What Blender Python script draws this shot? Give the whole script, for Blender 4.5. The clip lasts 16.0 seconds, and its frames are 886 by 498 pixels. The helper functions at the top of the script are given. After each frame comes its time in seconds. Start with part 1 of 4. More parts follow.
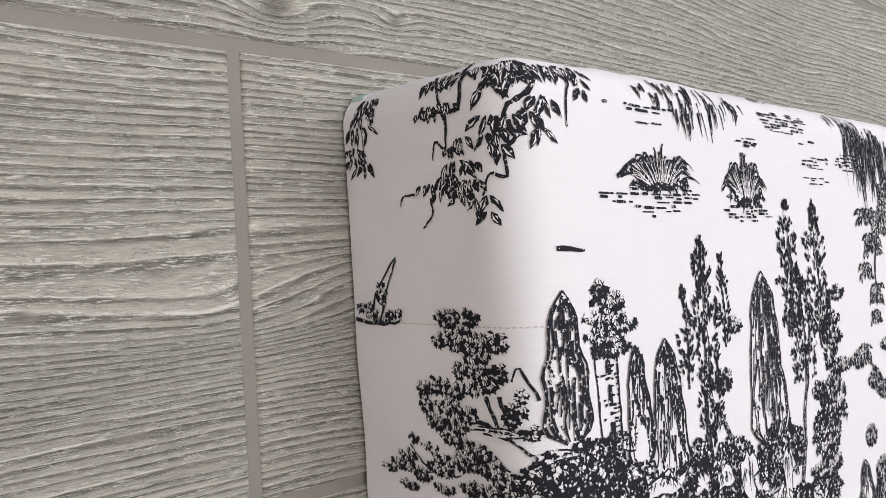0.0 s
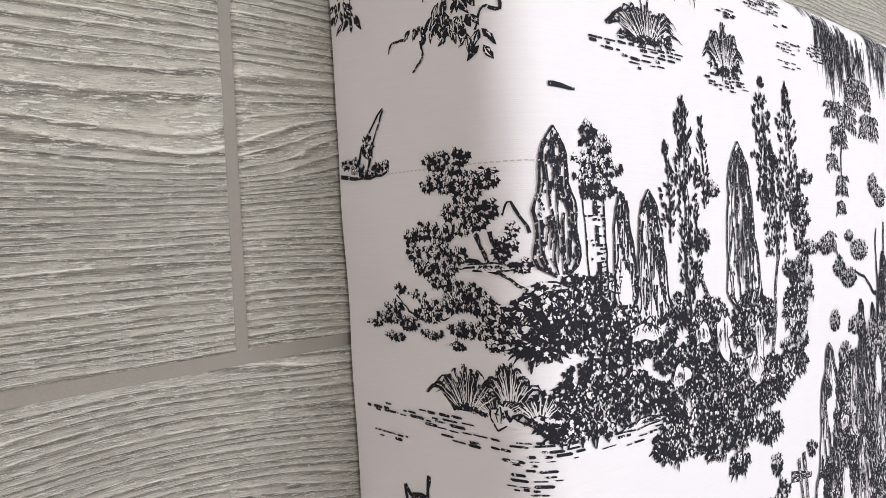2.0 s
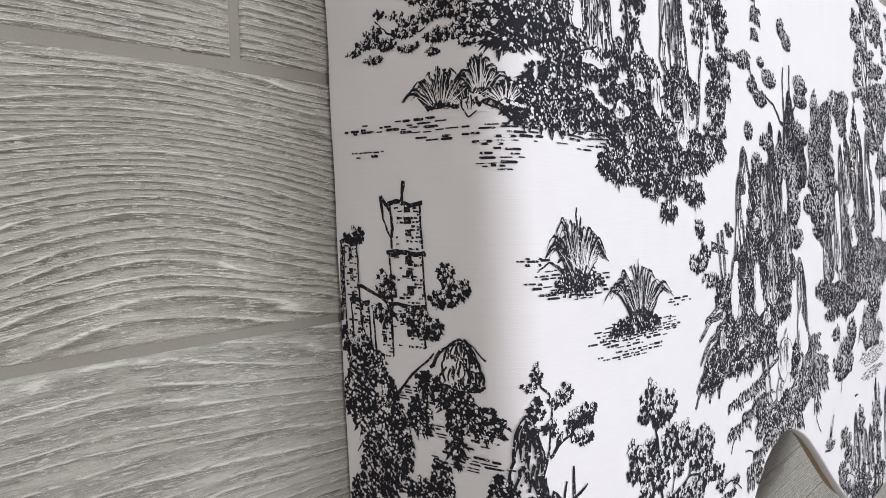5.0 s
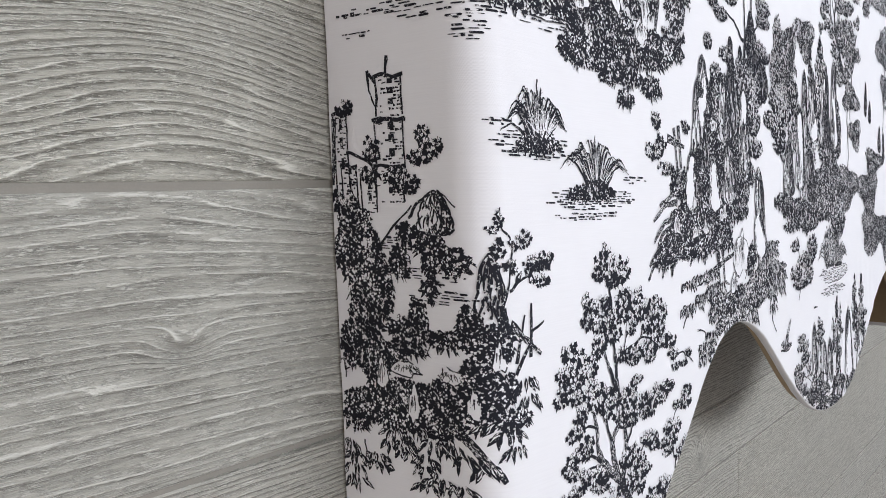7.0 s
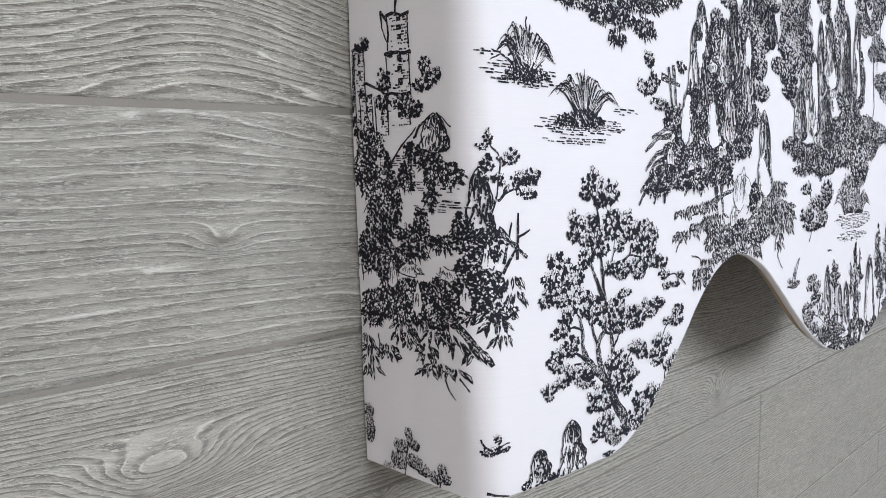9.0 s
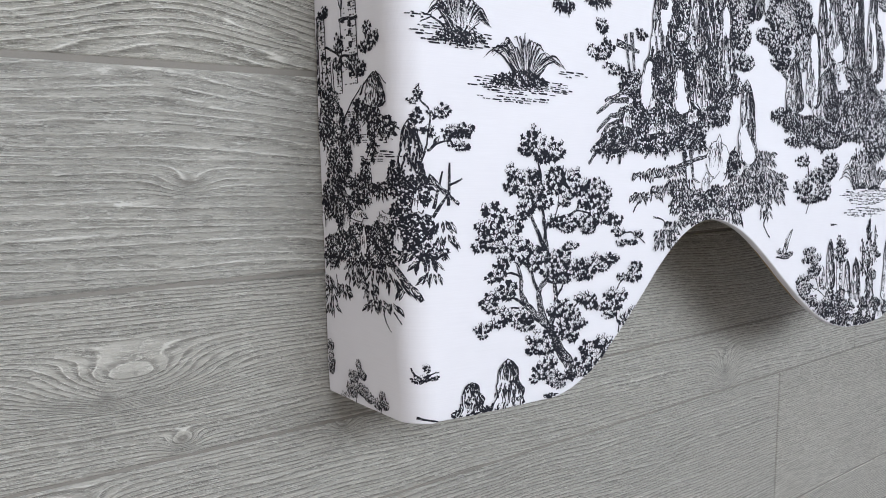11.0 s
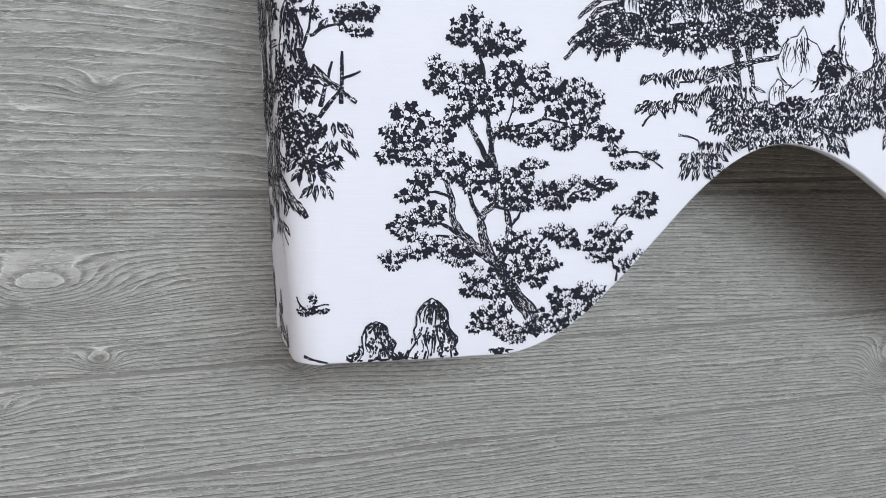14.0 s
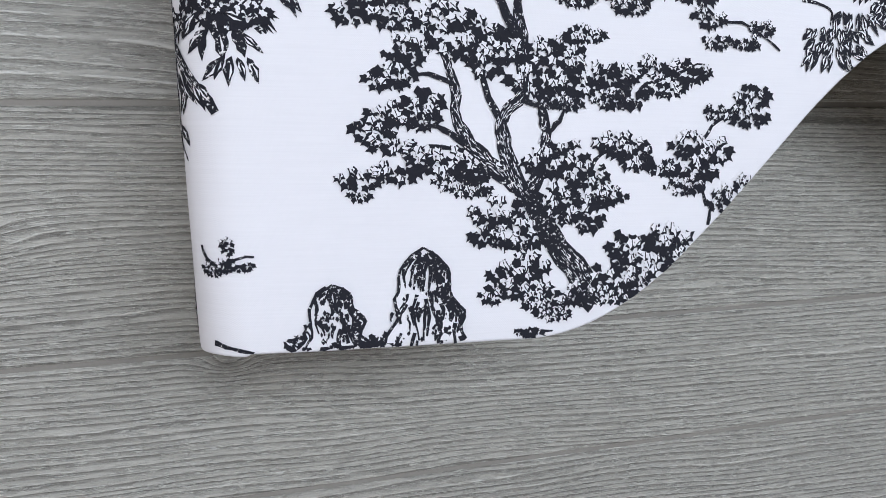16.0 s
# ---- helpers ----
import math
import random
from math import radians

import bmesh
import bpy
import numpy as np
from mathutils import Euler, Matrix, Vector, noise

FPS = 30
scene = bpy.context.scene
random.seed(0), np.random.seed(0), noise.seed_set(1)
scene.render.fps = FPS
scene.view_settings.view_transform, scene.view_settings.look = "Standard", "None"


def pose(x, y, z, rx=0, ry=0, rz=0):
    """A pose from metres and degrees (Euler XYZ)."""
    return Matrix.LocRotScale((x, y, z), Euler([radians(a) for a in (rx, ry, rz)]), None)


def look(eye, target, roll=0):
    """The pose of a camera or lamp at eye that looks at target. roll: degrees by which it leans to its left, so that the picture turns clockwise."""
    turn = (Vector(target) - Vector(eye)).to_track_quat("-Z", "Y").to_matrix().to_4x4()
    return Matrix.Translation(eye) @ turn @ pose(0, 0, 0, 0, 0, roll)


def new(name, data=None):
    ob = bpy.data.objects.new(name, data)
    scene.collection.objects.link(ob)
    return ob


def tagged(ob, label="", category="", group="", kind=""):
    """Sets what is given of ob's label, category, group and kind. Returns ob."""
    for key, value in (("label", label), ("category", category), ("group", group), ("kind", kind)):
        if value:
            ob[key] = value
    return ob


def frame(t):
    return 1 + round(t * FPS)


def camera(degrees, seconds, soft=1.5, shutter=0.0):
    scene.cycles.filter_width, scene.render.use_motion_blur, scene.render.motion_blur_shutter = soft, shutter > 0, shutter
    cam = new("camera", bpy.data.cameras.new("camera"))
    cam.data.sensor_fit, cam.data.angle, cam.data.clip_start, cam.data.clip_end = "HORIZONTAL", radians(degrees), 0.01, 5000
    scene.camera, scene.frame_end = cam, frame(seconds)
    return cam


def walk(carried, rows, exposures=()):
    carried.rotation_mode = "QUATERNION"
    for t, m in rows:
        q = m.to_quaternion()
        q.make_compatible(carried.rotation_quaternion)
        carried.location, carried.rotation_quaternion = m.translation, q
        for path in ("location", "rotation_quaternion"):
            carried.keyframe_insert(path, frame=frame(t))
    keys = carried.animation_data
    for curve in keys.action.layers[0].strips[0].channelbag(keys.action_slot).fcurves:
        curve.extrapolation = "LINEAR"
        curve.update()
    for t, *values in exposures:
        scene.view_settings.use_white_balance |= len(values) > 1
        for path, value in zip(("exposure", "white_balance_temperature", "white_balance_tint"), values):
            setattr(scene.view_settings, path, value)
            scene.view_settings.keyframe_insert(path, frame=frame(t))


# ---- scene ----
# the camera and its walk
cam = camera(58.13, 16.0, 0.85)
PATH = [
    (0, (-0.164, 0.109, 0.306), (1.17, 0.104, -1.184), 88.3),
    (0.5, (-0.166, 0.099, 0.305), (1.171, 0.065, -1.181), 89.6),
    (1, (-0.174, 0.088, 0.306), (1.185, 0.043, -1.16), 89.9),
    (1.5, (-0.175, 0.071, 0.299), (1.215, 0.002, -1.137), 90.8),
    (2, (-0.176, 0.055, 0.297), (1.235, -0.012, -1.118), 90.4),
    (2.5, (-0.184, 0.035, 0.292), (1.248, -0.027, -1.103), 90.4),
    (3, (-0.19, 0.018, 0.295), (1.262, -0.032, -1.079), 89.9),
    (3.5, (-0.197, -0.011, 0.292), (1.288, -0.062, -1.046), 90.0),
    (4, (-0.205, -0.035, 0.292), (1.312, -0.091, -1.009), 90.2),
    (4.5, (-0.215, -0.06, 0.294), (1.329, -0.105, -0.977), 90.0),
    (5, (-0.228, -0.075, 0.31), (1.315, -0.139, -0.961), 90.6),
    (5.2, (-0.233, -0.084, 0.316), (1.305, -0.15, -0.96), 90.7),
    (7.3, (-0.272, -0.14, 0.366), (1.264, -0.274, -0.909), 92.9),
    (7.5, (-0.276, -0.145, 0.371), (1.258, -0.279, -0.905), 93.0),
    (8, (-0.283, -0.153, 0.392), (1.234, -0.3, -0.903), 93.4),
    (8.5, (-0.289, -0.163, 0.417), (1.177, -0.338, -0.932), 94.6),
    (8.7, (-0.293, -0.163, 0.427), (1.15, -0.352, -0.946), 95.2),
    (10.8, (-0.273, -0.194, 0.528), (1.014, -0.398, -0.99), 97.2),
    (11, (-0.246, -0.194, 0.554), (0.98, -0.399, -1.012), 98.2),
    (11.5, (-0.185, -0.2, 0.599), (0.876, -0.431, -1.081), 101.4),
    (12, (-0.128, -0.207, 0.617), (0.811, -0.443, -1.133), 103.5),
    (12.5, (-0.076, -0.216, 0.626), (0.746, -0.445, -1.183), 105.0),
    (13, (-0.034, -0.222, 0.624), (0.642, -0.451, -1.244), 108.0),
    (13.5, (-0.004, -0.235, 0.61), (0.58, -0.459, -1.29), 110.6),
    (14, (0.017, -0.249, 0.582), (0.609, -0.486, -1.314), 111.4),
    (14.5, (0.032, -0.269, 0.546), (0.641, -0.514, -1.343), 111.8),
    (15, (0.045, -0.284, 0.493), (0.656, -0.548, -1.393), 113.3),
    (15.5, (0.058, -0.296, 0.449), (0.64, -0.545, -1.448), 112.7),
    (16, (0.07, -0.3, 0.411), (0.67, -0.543, -1.481), 111.3),
]
EXPOSURES = [
    (0.0, -0.42, 6550, 15), (2.0, -0.28, 6550, 15), (5.0, -0.37, 6350, 13), (8.0, -0.33, 6150, 12), (12.5, -0.40, 5930, 12), (16.0, -0.41, 5850, 12),
]
walk(cam, [(t, look(eye, target, roll)) for t, eye, target, roll in PATH], EXPOSURES)

# ---- light: a cloudy sky, plus area lamps in windows added out of view ----
world = bpy.data.worlds.new("world")
scene.world = world
world.use_nodes = True
sky = world.node_tree.nodes.new("ShaderNodeTexSky")
sky.sky_type, sky.sun_disc = "NISHITA", False
sky.sun_elevation, sky.sun_rotation = radians(40), radians(20)
world.node_tree.links.new(sky.outputs[0], world.node_tree.nodes["Background"].inputs[0])
world.node_tree.nodes["Background"].inputs[1].default_value = 0.1

# the unseen room: x0, x1, y0, y1, height; its added windows: wall, from, to, sill, head, watts of daylight
ROOM = (-2.2, 2.8, -2.6, 3.3, 3.2)
ADDED_WINDOWS = (("north", -1.7, 2.3, 0.5, 2.35, 17.0), ("east", -1.6, 1.0, 0.7, 2.3, 3.0), ("west", -1.4, 1.2, 0.7, 2.3, 24.0))
ADDED_SKYLIGHT = (-0.7, 2.1, 0.3, 1.3, 124.0)  # x0, x1, y0, y1 of the roof opening added for light from above, watts


def added_window_light(name, eye, target, width, height, watts, colour=(0.965, 0.985, 1.0)):
    lamp = bpy.data.lights.new(name, "AREA")
    lamp.shape, lamp.size, lamp.size_y, lamp.energy = "RECTANGLE", width, height, watts
    lamp.color = colour
    new(name, lamp).matrix_world = look(eye, target)


for side, lo, hi, sill, head, watts in ADDED_WINDOWS:
    mid, z = (lo + hi) / 2, (sill + head) / 2
    eye, target = {
        "north": ((mid, ROOM[3] + 0.02, z), (mid, 0, z - 1.2)),
        "east": ((ROOM[1] + 0.02, mid, z), (0, mid, z - 1.2)),
        "west": ((ROOM[0] - 0.02, mid, z), (0.3, mid, z - 1.2)),
    }[side]
    # the west lamp is tinted warm to give the near end beige fill
    added_window_light("daylight_" + side, eye, target, hi - lo, head - sill, watts, (1.0, 0.86, 0.75) if side == "west" else (0.965, 0.985, 1.0))
kx0, kx1, ky0, ky1, watts = ADDED_SKYLIGHT
added_window_light("daylight_roof", ((kx0 + kx1) / 2, (ky0 + ky1) / 2, ROOM[4] + 0.05), ((kx0 + kx1) / 2, (ky0 + ky1) / 2 + 0.001, 0), kx1 - kx0, ky1 - ky0, watts)


# ---- materials ----
class Graph:
    """A node material in the making: each call adds a node and returns its output."""

    def __init__(self, name):
        self.material = bpy.data.materials.new(name)
        self.material.use_nodes = True
        self.tree = self.material.node_tree
        self.shader = self.tree.nodes["Principled BSDF"]

    def put(self, socket, value):
        if isinstance(value, bpy.types.NodeSocket):
            self.tree.links.new(value, socket)
        else:
            socket.default_value = value

    def math(self, kind, a, b=0.0, c=0.0):
        n = self.tree.nodes.new("ShaderNodeMath")
        n.operation = kind
        for i, value in enumerate((a, b, c)):
            self.put(n.inputs[i], value)
        return n.outputs[0]

    def place(self):
        return self.tree.nodes.new("ShaderNodeNewGeometry").outputs["Position"]

    def chance(self):
        return self.tree.nodes.new("ShaderNodeObjectInfo").outputs["Random"]

    def split(self, v):
        n = self.tree.nodes.new("ShaderNodeSeparateXYZ")
        self.put(n.inputs[0], v)
        return n.outputs

    def join(self, x, y, z):
        n = self.tree.nodes.new("ShaderNodeCombineXYZ")
        for i, value in enumerate((x, y, z)):
            self.put(n.inputs[i], value)
        return n.outputs[0]

    def noise(self, v, scale, detail=3.0, rough=0.55):
        n = self.tree.nodes.new("ShaderNodeTexNoise")
        self.put(n.inputs["Vector"], v)
        n.inputs["Scale"].default_value, n.inputs["Detail"].default_value, n.inputs["Roughness"].default_value = scale, detail, rough
        return n.outputs["Fac"]

    def ramp(self, f, *stops):
        n = self.tree.nodes.new("ShaderNodeValToRGB")
        self.put(n.inputs[0], f)
        e = n.color_ramp.elements
        while len(e) < len(stops):
            e.new(0.5)
        for i, (at, c) in enumerate(stops):
            e[i].position, e[i].color = at, (*(c if isinstance(c, tuple) else (c, c, c)), 1)
        return n.outputs[0]

    def mix(self, f, a, b, kind="MIX"):
        n = self.tree.nodes.new("ShaderNodeMix")
        n.data_type, n.blend_type = "RGBA", kind
        self.put(n.inputs[0], f)
        for i, value in ((6, a), (7, b)):
            self.put(n.inputs[i], (*value, 1) if isinstance(value, tuple) else value)
        return n.outputs[2]

    def bump(self, height, strength, distance):
        n = self.tree.nodes.new("ShaderNodeBump")
        n.inputs["Strength"].default_value, n.inputs["Distance"].default_value = strength, distance
        self.put(n.inputs["Height"], height)
        self.put(self.shader.inputs["Normal"], n.outputs[0])

    def finish(self, colour, rough, metal=0.0, gloss=0.5):
        self.put(self.shader.inputs["Base Color"], (*colour, 1) if isinstance(colour, tuple) else colour)
        self.put(self.shader.inputs["Roughness"], rough)
        self.shader.inputs["Metallic"].default_value = metal
        self.shader.inputs["Specular IOR Level"].default_value = gloss
        return self.material


# knots of the boards: centre, reach along and across the grain, how far they push the grain aside
KNOTS = (
    (-0.040, -0.207, 0.018, 0.009, 0.011),
    (-0.085, -0.343, 0.056, 0.018, 0.031),
    (-0.100, -0.353, 0.012, 0.007, 0.005),
    (0.641, -0.443, 0.020, 0.022, 0.027),
    (0.086, -0.408, 0.012, 0.006, 0.008),
    (-0.115, -0.422, 0.016, 0.008, 0.008),
    (0.017, 0.214, 0.020, 0.010, 0.009),
    (0.083, 0.220, 0.012, 0.006, 0.005),
    (-0.049, -0.393, 0.012, 0.006, 0.012),
    (-0.170, 0.080, 0.150, 0.026, 0.019),
    (-0.010, 0.083, 0.070, 0.020, 0.015),
    (-0.040, -0.075, 0.110, 0.060, -0.030),
)


def wood():
    """Grey limed oak: raised growth rings that wander and part round the knots, pores, and chalky broken edges with
    glints painted in.
    """
    g = Graph("grey_wood")
    x, y, _ = g.split(g.place())
    rnd = g.chance()
    across = y
    knot = 0.0
    for kx, ky, a, b, push in KNOTS:
        dx = g.math("MULTIPLY", g.math("SUBTRACT", x, kx), 1 / a)
        dy = g.math("MULTIPLY", g.math("SUBTRACT", y, ky), 1 / b)
        d = g.math("ADD", g.math("MULTIPLY", dx, dx), g.math("MULTIPLY", dy, dy))
        bell = g.math("POWER", 2.718, g.math("MULTIPLY", d, -1.0))
        across = g.math("MULTIPLY_ADD", bell, push, across)
        if a < 0.03:
            knot = g.math("MAXIMUM", knot, g.math("POWER", 2.718, g.math("MULTIPLY", d, -6.0)))
    shift = g.math("MULTIPLY", rnd, 37.0)

    def streak(fx, fy, detail, rough=0.55):
        lean = g.math("MULTIPLY", g.math("ADD", across, y), 0.5)
        return g.noise(g.join(g.math("MULTIPLY", x, fx), g.math("MULTIPLY", lean, fy), shift), 1.0, detail, rough)

    drift = g.noise(g.join(g.math("MULTIPLY", x, 2.2), g.math("MULTIPLY", y, 4.0), shift), 1.0, 2.0)
    across = g.math("MULTIPLY_ADD", drift, 0.034, across)
    wander = g.noise(g.join(g.math("MULTIPLY", x, 26.0), g.math("MULTIPLY", y, 90.0), shift), 1.0, 5.0, 0.62)
    across = g.math("MULTIPLY_ADD", wander, 0.0024, across)
    uneven = streak(3.0, 60.0, 2.0)
    pitch = g.math("MULTIPLY_ADD", rnd, 800.0, 1000.0)
    pitch = g.math("MULTIPLY", pitch, g.ramp(g.math("ADD", y, 0.5), (0.219, 0.85), (0.223, 0.62)))
    turns = g.math("MULTIPLY_ADD", uneven, 20.0, g.math("MULTIPLY", across, g.math("MULTIPLY", pitch, 1.6)))
    phase = g.math("FRACT", g.math("MULTIPLY", turns, 1 / math.tau))
    ring = g.ramp(phase, (0.0, 0.10), (0.20, 0.0), (0.34, 1.0), (0.80, 0.72), (1.0, 0.10))
    depth = g.ramp(g.math("ADD", y, 0.5), (0.219, 0.24), (0.223, 0.15), (0.372, 0.15), (0.376, 0.23))  # the boards south of the second row are cut flatter
    flat = g.math("MULTIPLY", g.math("SUBTRACT", 0.23, depth), 0.66)
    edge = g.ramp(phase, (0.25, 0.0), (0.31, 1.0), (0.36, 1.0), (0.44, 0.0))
    coarse = streak(26.0, 480.0, 4.0, 0.72)
    fibre = streak(150.0, 1900.0, 4.0, 0.75)
    broken = streak(60.0, 300.0, 4.0, 0.7)
    height = g.math("ADD", g.math("MULTIPLY_ADD", ring, depth, flat), g.math("MULTIPLY_ADD", coarse, 0.48, g.math("MULTIPLY", fibre, 0.44)))
    tone = g.ramp(height, (0.42, (0.20, 0.193, 0.176)), (0.52, (0.37, 0.36, 0.335)), (0.64, (0.52, 0.51, 0.48)), (0.75, (0.66, 0.65, 0.62)))
    pore = g.ramp(g.math("MULTIPLY_ADD", coarse, 0.6, g.math("MULTIPLY", fibre, 0.4)), (0.36, 1.0), (0.42, 0.0))
    tone = g.mix(g.math("MULTIPLY", pore, 0.6), tone, (0.13, 0.122, 0.108))
    # glints on fibres and ring edges, painted as near-white colour
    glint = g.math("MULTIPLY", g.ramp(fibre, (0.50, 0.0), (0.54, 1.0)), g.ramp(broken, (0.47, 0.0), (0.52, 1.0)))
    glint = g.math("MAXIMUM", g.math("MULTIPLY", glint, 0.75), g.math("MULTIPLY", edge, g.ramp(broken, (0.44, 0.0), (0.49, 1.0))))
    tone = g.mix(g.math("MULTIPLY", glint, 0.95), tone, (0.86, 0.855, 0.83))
    patch = g.noise(g.join(g.math("MULTIPLY", x, 3.0), g.math("MULTIPLY", y, 9.0), shift), 1.0, 3.0)
    tone = g.mix(0.5, tone, g.ramp(patch, (0.3, 0.78), (0.7, 1.0)), "MULTIPLY")
    tone = g.mix(1.0, tone, g.ramp(rnd, (0.0, (0.94, 0.94, 0.94)), (1.0, (1.0, 0.99, 0.97))), "MULTIPLY")
    tone = g.mix(1.0, tone, (1.015, 1.01, 0.945), "MULTIPLY")
    tone = g.mix(g.math("MULTIPLY", knot, 0.6), tone, (0.16, 0.145, 0.12))
    calm = g.ramp(g.math("ADD", y, 0.5), (0.219, 0.24), (0.223, 0.18), (0.372, 0.18), (0.376, 0.0))  # the southern boards have less contrast, mixed towards an even grey
    tone = g.mix(calm, tone, (0.40, 0.392, 0.365))
    g.bump(g.math("MULTIPLY", g.math("MULTIPLY_ADD", glint, 0.25, height), g.math("SUBTRACT", 1.0, calm)), 0.9, 0.0022)
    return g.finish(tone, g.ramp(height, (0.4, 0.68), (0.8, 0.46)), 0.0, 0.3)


def plain(name, colour, rough, grain=300.0, spread=0.12, relief=0.2, depth=0.0005, gloss=0.4):
    g = Graph(name)
    p = g.place()
    fine, broad = g.noise(p, grain, 4.0), g.noise(p, grain / 25, 3.0)
    low = tuple(c * (1 - spread) for c in colour)
    tone = g.mix(broad, low, colour)
    tone = g.mix(0.35, tone, g.ramp(fine, (0.3, 0.75), (0.7, 1.0)), "MULTIPLY")
    g.bump(fine, relief, depth)
    return g.finish(tone, rough, 0.0, gloss)


def weave(g):
    """Height of a plain cotton weave with slubs along the length."""
    x, y, z = g.split(g.place())
    along = g.math("SUBTRACT", x, z)
    warp = g.math("SINE", g.math("MULTIPLY", along, 9000.0))
    weft = g.math("SINE", g.math("MULTIPLY", y, 9000.0))
    slub = g.noise(g.join(g.math("MULTIPLY", along, 40.0), g.math("MULTIPLY", y, 1400.0), 0.0), 1.0, 2.0)
    return g.math("MULTIPLY_ADD", g.math("MULTIPLY", warp, weft), 0.25, slub), slub


def cotton():
    g = Graph("white_cotton")
    height, slub = weave(g)
    soil = g.noise(g.place(), 9.0, 3.0)
    tone = g.mix(soil, (0.80, 0.795, 0.815), (0.835, 0.83, 0.85))
    tone = g.mix(0.5, tone, g.ramp(slub, (0.3, 0.94), (0.7, 1.0)), "MULTIPLY")
    g.bump(height, 0.25, 0.0002)
    return g.finish(tone, 0.85, 0.0, 0.2)


def ink():
    g = Graph("black_print")
    height, slub = weave(g)
    p = g.place()
    speck = g.math("MULTIPLY_ADD", g.noise(p, 420.0, 3.0, 0.6), 0.75, g.math("MULTIPLY", g.noise(p, 150.0, 2.0), 0.25))
    bare = g.ramp(speck, (0.625, 0.0), (0.655, 1.0))
    tone = g.mix(bare, (0.014, 0.0145, 0.021), (0.80, 0.79, 0.78))
    g.bump(height, 0.2, 0.0002)
    return g.finish(tone, 0.8, 0.0, 0.25)


def solid_ink():
    g = Graph("black_line_print")
    height, slub = weave(g)
    bare = g.ramp(g.noise(g.place(), 700.0, 3.0, 0.6), (0.60, 0.0), (0.66, 1.0))
    tone = g.mix(bare, (0.014, 0.0145, 0.021), (0.80, 0.79, 0.78))
    g.bump(height, 0.2, 0.0002)
    return g.finish(tone, 0.8, 0.0, 0.25)


WOOD, COTTON, INK, LINE = wood(), cotton(), ink(), solid_ink()
GROUT = plain("joint_filler", (0.28, 0.263, 0.23), 0.8, 900.0)
# tone of the unseen walls, set by how much warm light they bounce
PAINT = plain("wall_paint", (0.58, 0.53, 0.48), 0.7, 120.0, 0.05)
CEILING = plain("ceiling_paint", (0.82, 0.81, 0.80), 0.8, 120.0, 0.04)
FRAME = plain("white_frame", (0.78, 0.78, 0.77), 0.35, 200.0, 0.04)
PLY = plain("board_wood", (0.42, 0.31, 0.19), 0.6, 200.0, 0.3)
FOAM = plain("mint_foam", (0.50, 0.69, 0.63), 0.75, 900.0, 0.15)
THREAD = plain("beige_thread", (0.62, 0.58, 0.53), 0.8, 900.0, 0.1)


# ---- meshes ----
def part(name, verts, faces, material, parent=None, label="", smooth=False):
    me = bpy.data.meshes.new(name)
    me.from_pydata([tuple(v) for v in verts], [], faces)
    me.materials.append(material)
    me.update()
    if smooth:
        me.polygons.foreach_set("use_smooth", [True] * len(me.polygons))
    ob = new(name, me)
    ob.parent = parent
    return tagged(ob, label)


def blocks(spans):
    """Corner points and faces of boxes, each x0, y0, z0, x1, y1, z1."""
    verts, faces = [], []
    for a, b, c, d, e, f in spans:
        n = len(verts)
        verts += [(x, y, z) for z in (c, f) for x, y in ((a, b), (d, b), (d, e), (a, e))]
        faces += [(n + 3, n + 2, n + 1, n), (n + 4, n + 5, n + 6, n + 7)]
        faces += [(n + i, n + (i + 1) % 4, n + 4 + (i + 1) % 4, n + 4 + i) for i in range(4)]
    return verts, faces


# ---- the room: walls and ceiling out of view, added to bounce light ----
RX0, RX1, RY0, RY1, RH = ROOM
T = 0.12
floor = tagged(part("floor", *blocks([(RX0 - T, RY0 - T, -0.05, RX1 + T, RY1 + T, -0.0013)]), GROUT), "grey wood-look plank floor with recessed joints", "floor", kind="structure")
ceiling = tagged(part("ceiling", *blocks([(RX0 - T, RY0 - T, RH, kx0, RY1 + T, RH + 0.1), (kx1, RY0 - T, RH, RX1 + T, RY1 + T, RH + 0.1), (kx0, RY0 - T, RH, kx1, ky0, RH + 0.1), (kx0, ky1, RH, kx1, RY1 + T, RH + 0.1)]), CEILING), "plain white ceiling, unseen, with a roof opening added for light", "ceiling", kind="structure")


def wall(name, along, across, holes):
    """A wall from along[0] to along[1], its faces at across, with window holes (from, to, sill, head); along x or, for the east and west walls, y."""
    spans, at = [], along[0]
    for lo, hi, sill, head in holes:
        spans += [(at, 0, lo, RH), (lo, 0, hi, sill), (lo, head, hi, RH)]
        at = hi
    spans.append((at, 0, along[1], RH))
    flat = "east" in name or "west" in name
    boxes = [(across[0], p, q, across[1], r, s) if flat else (p, across[0], q, r, across[1], s) for p, q, r, s in spans]
    return tagged(part(name, *blocks(boxes), PAINT), "plain off-white painted wall, unseen, added to bounce light", "wall", kind="structure")


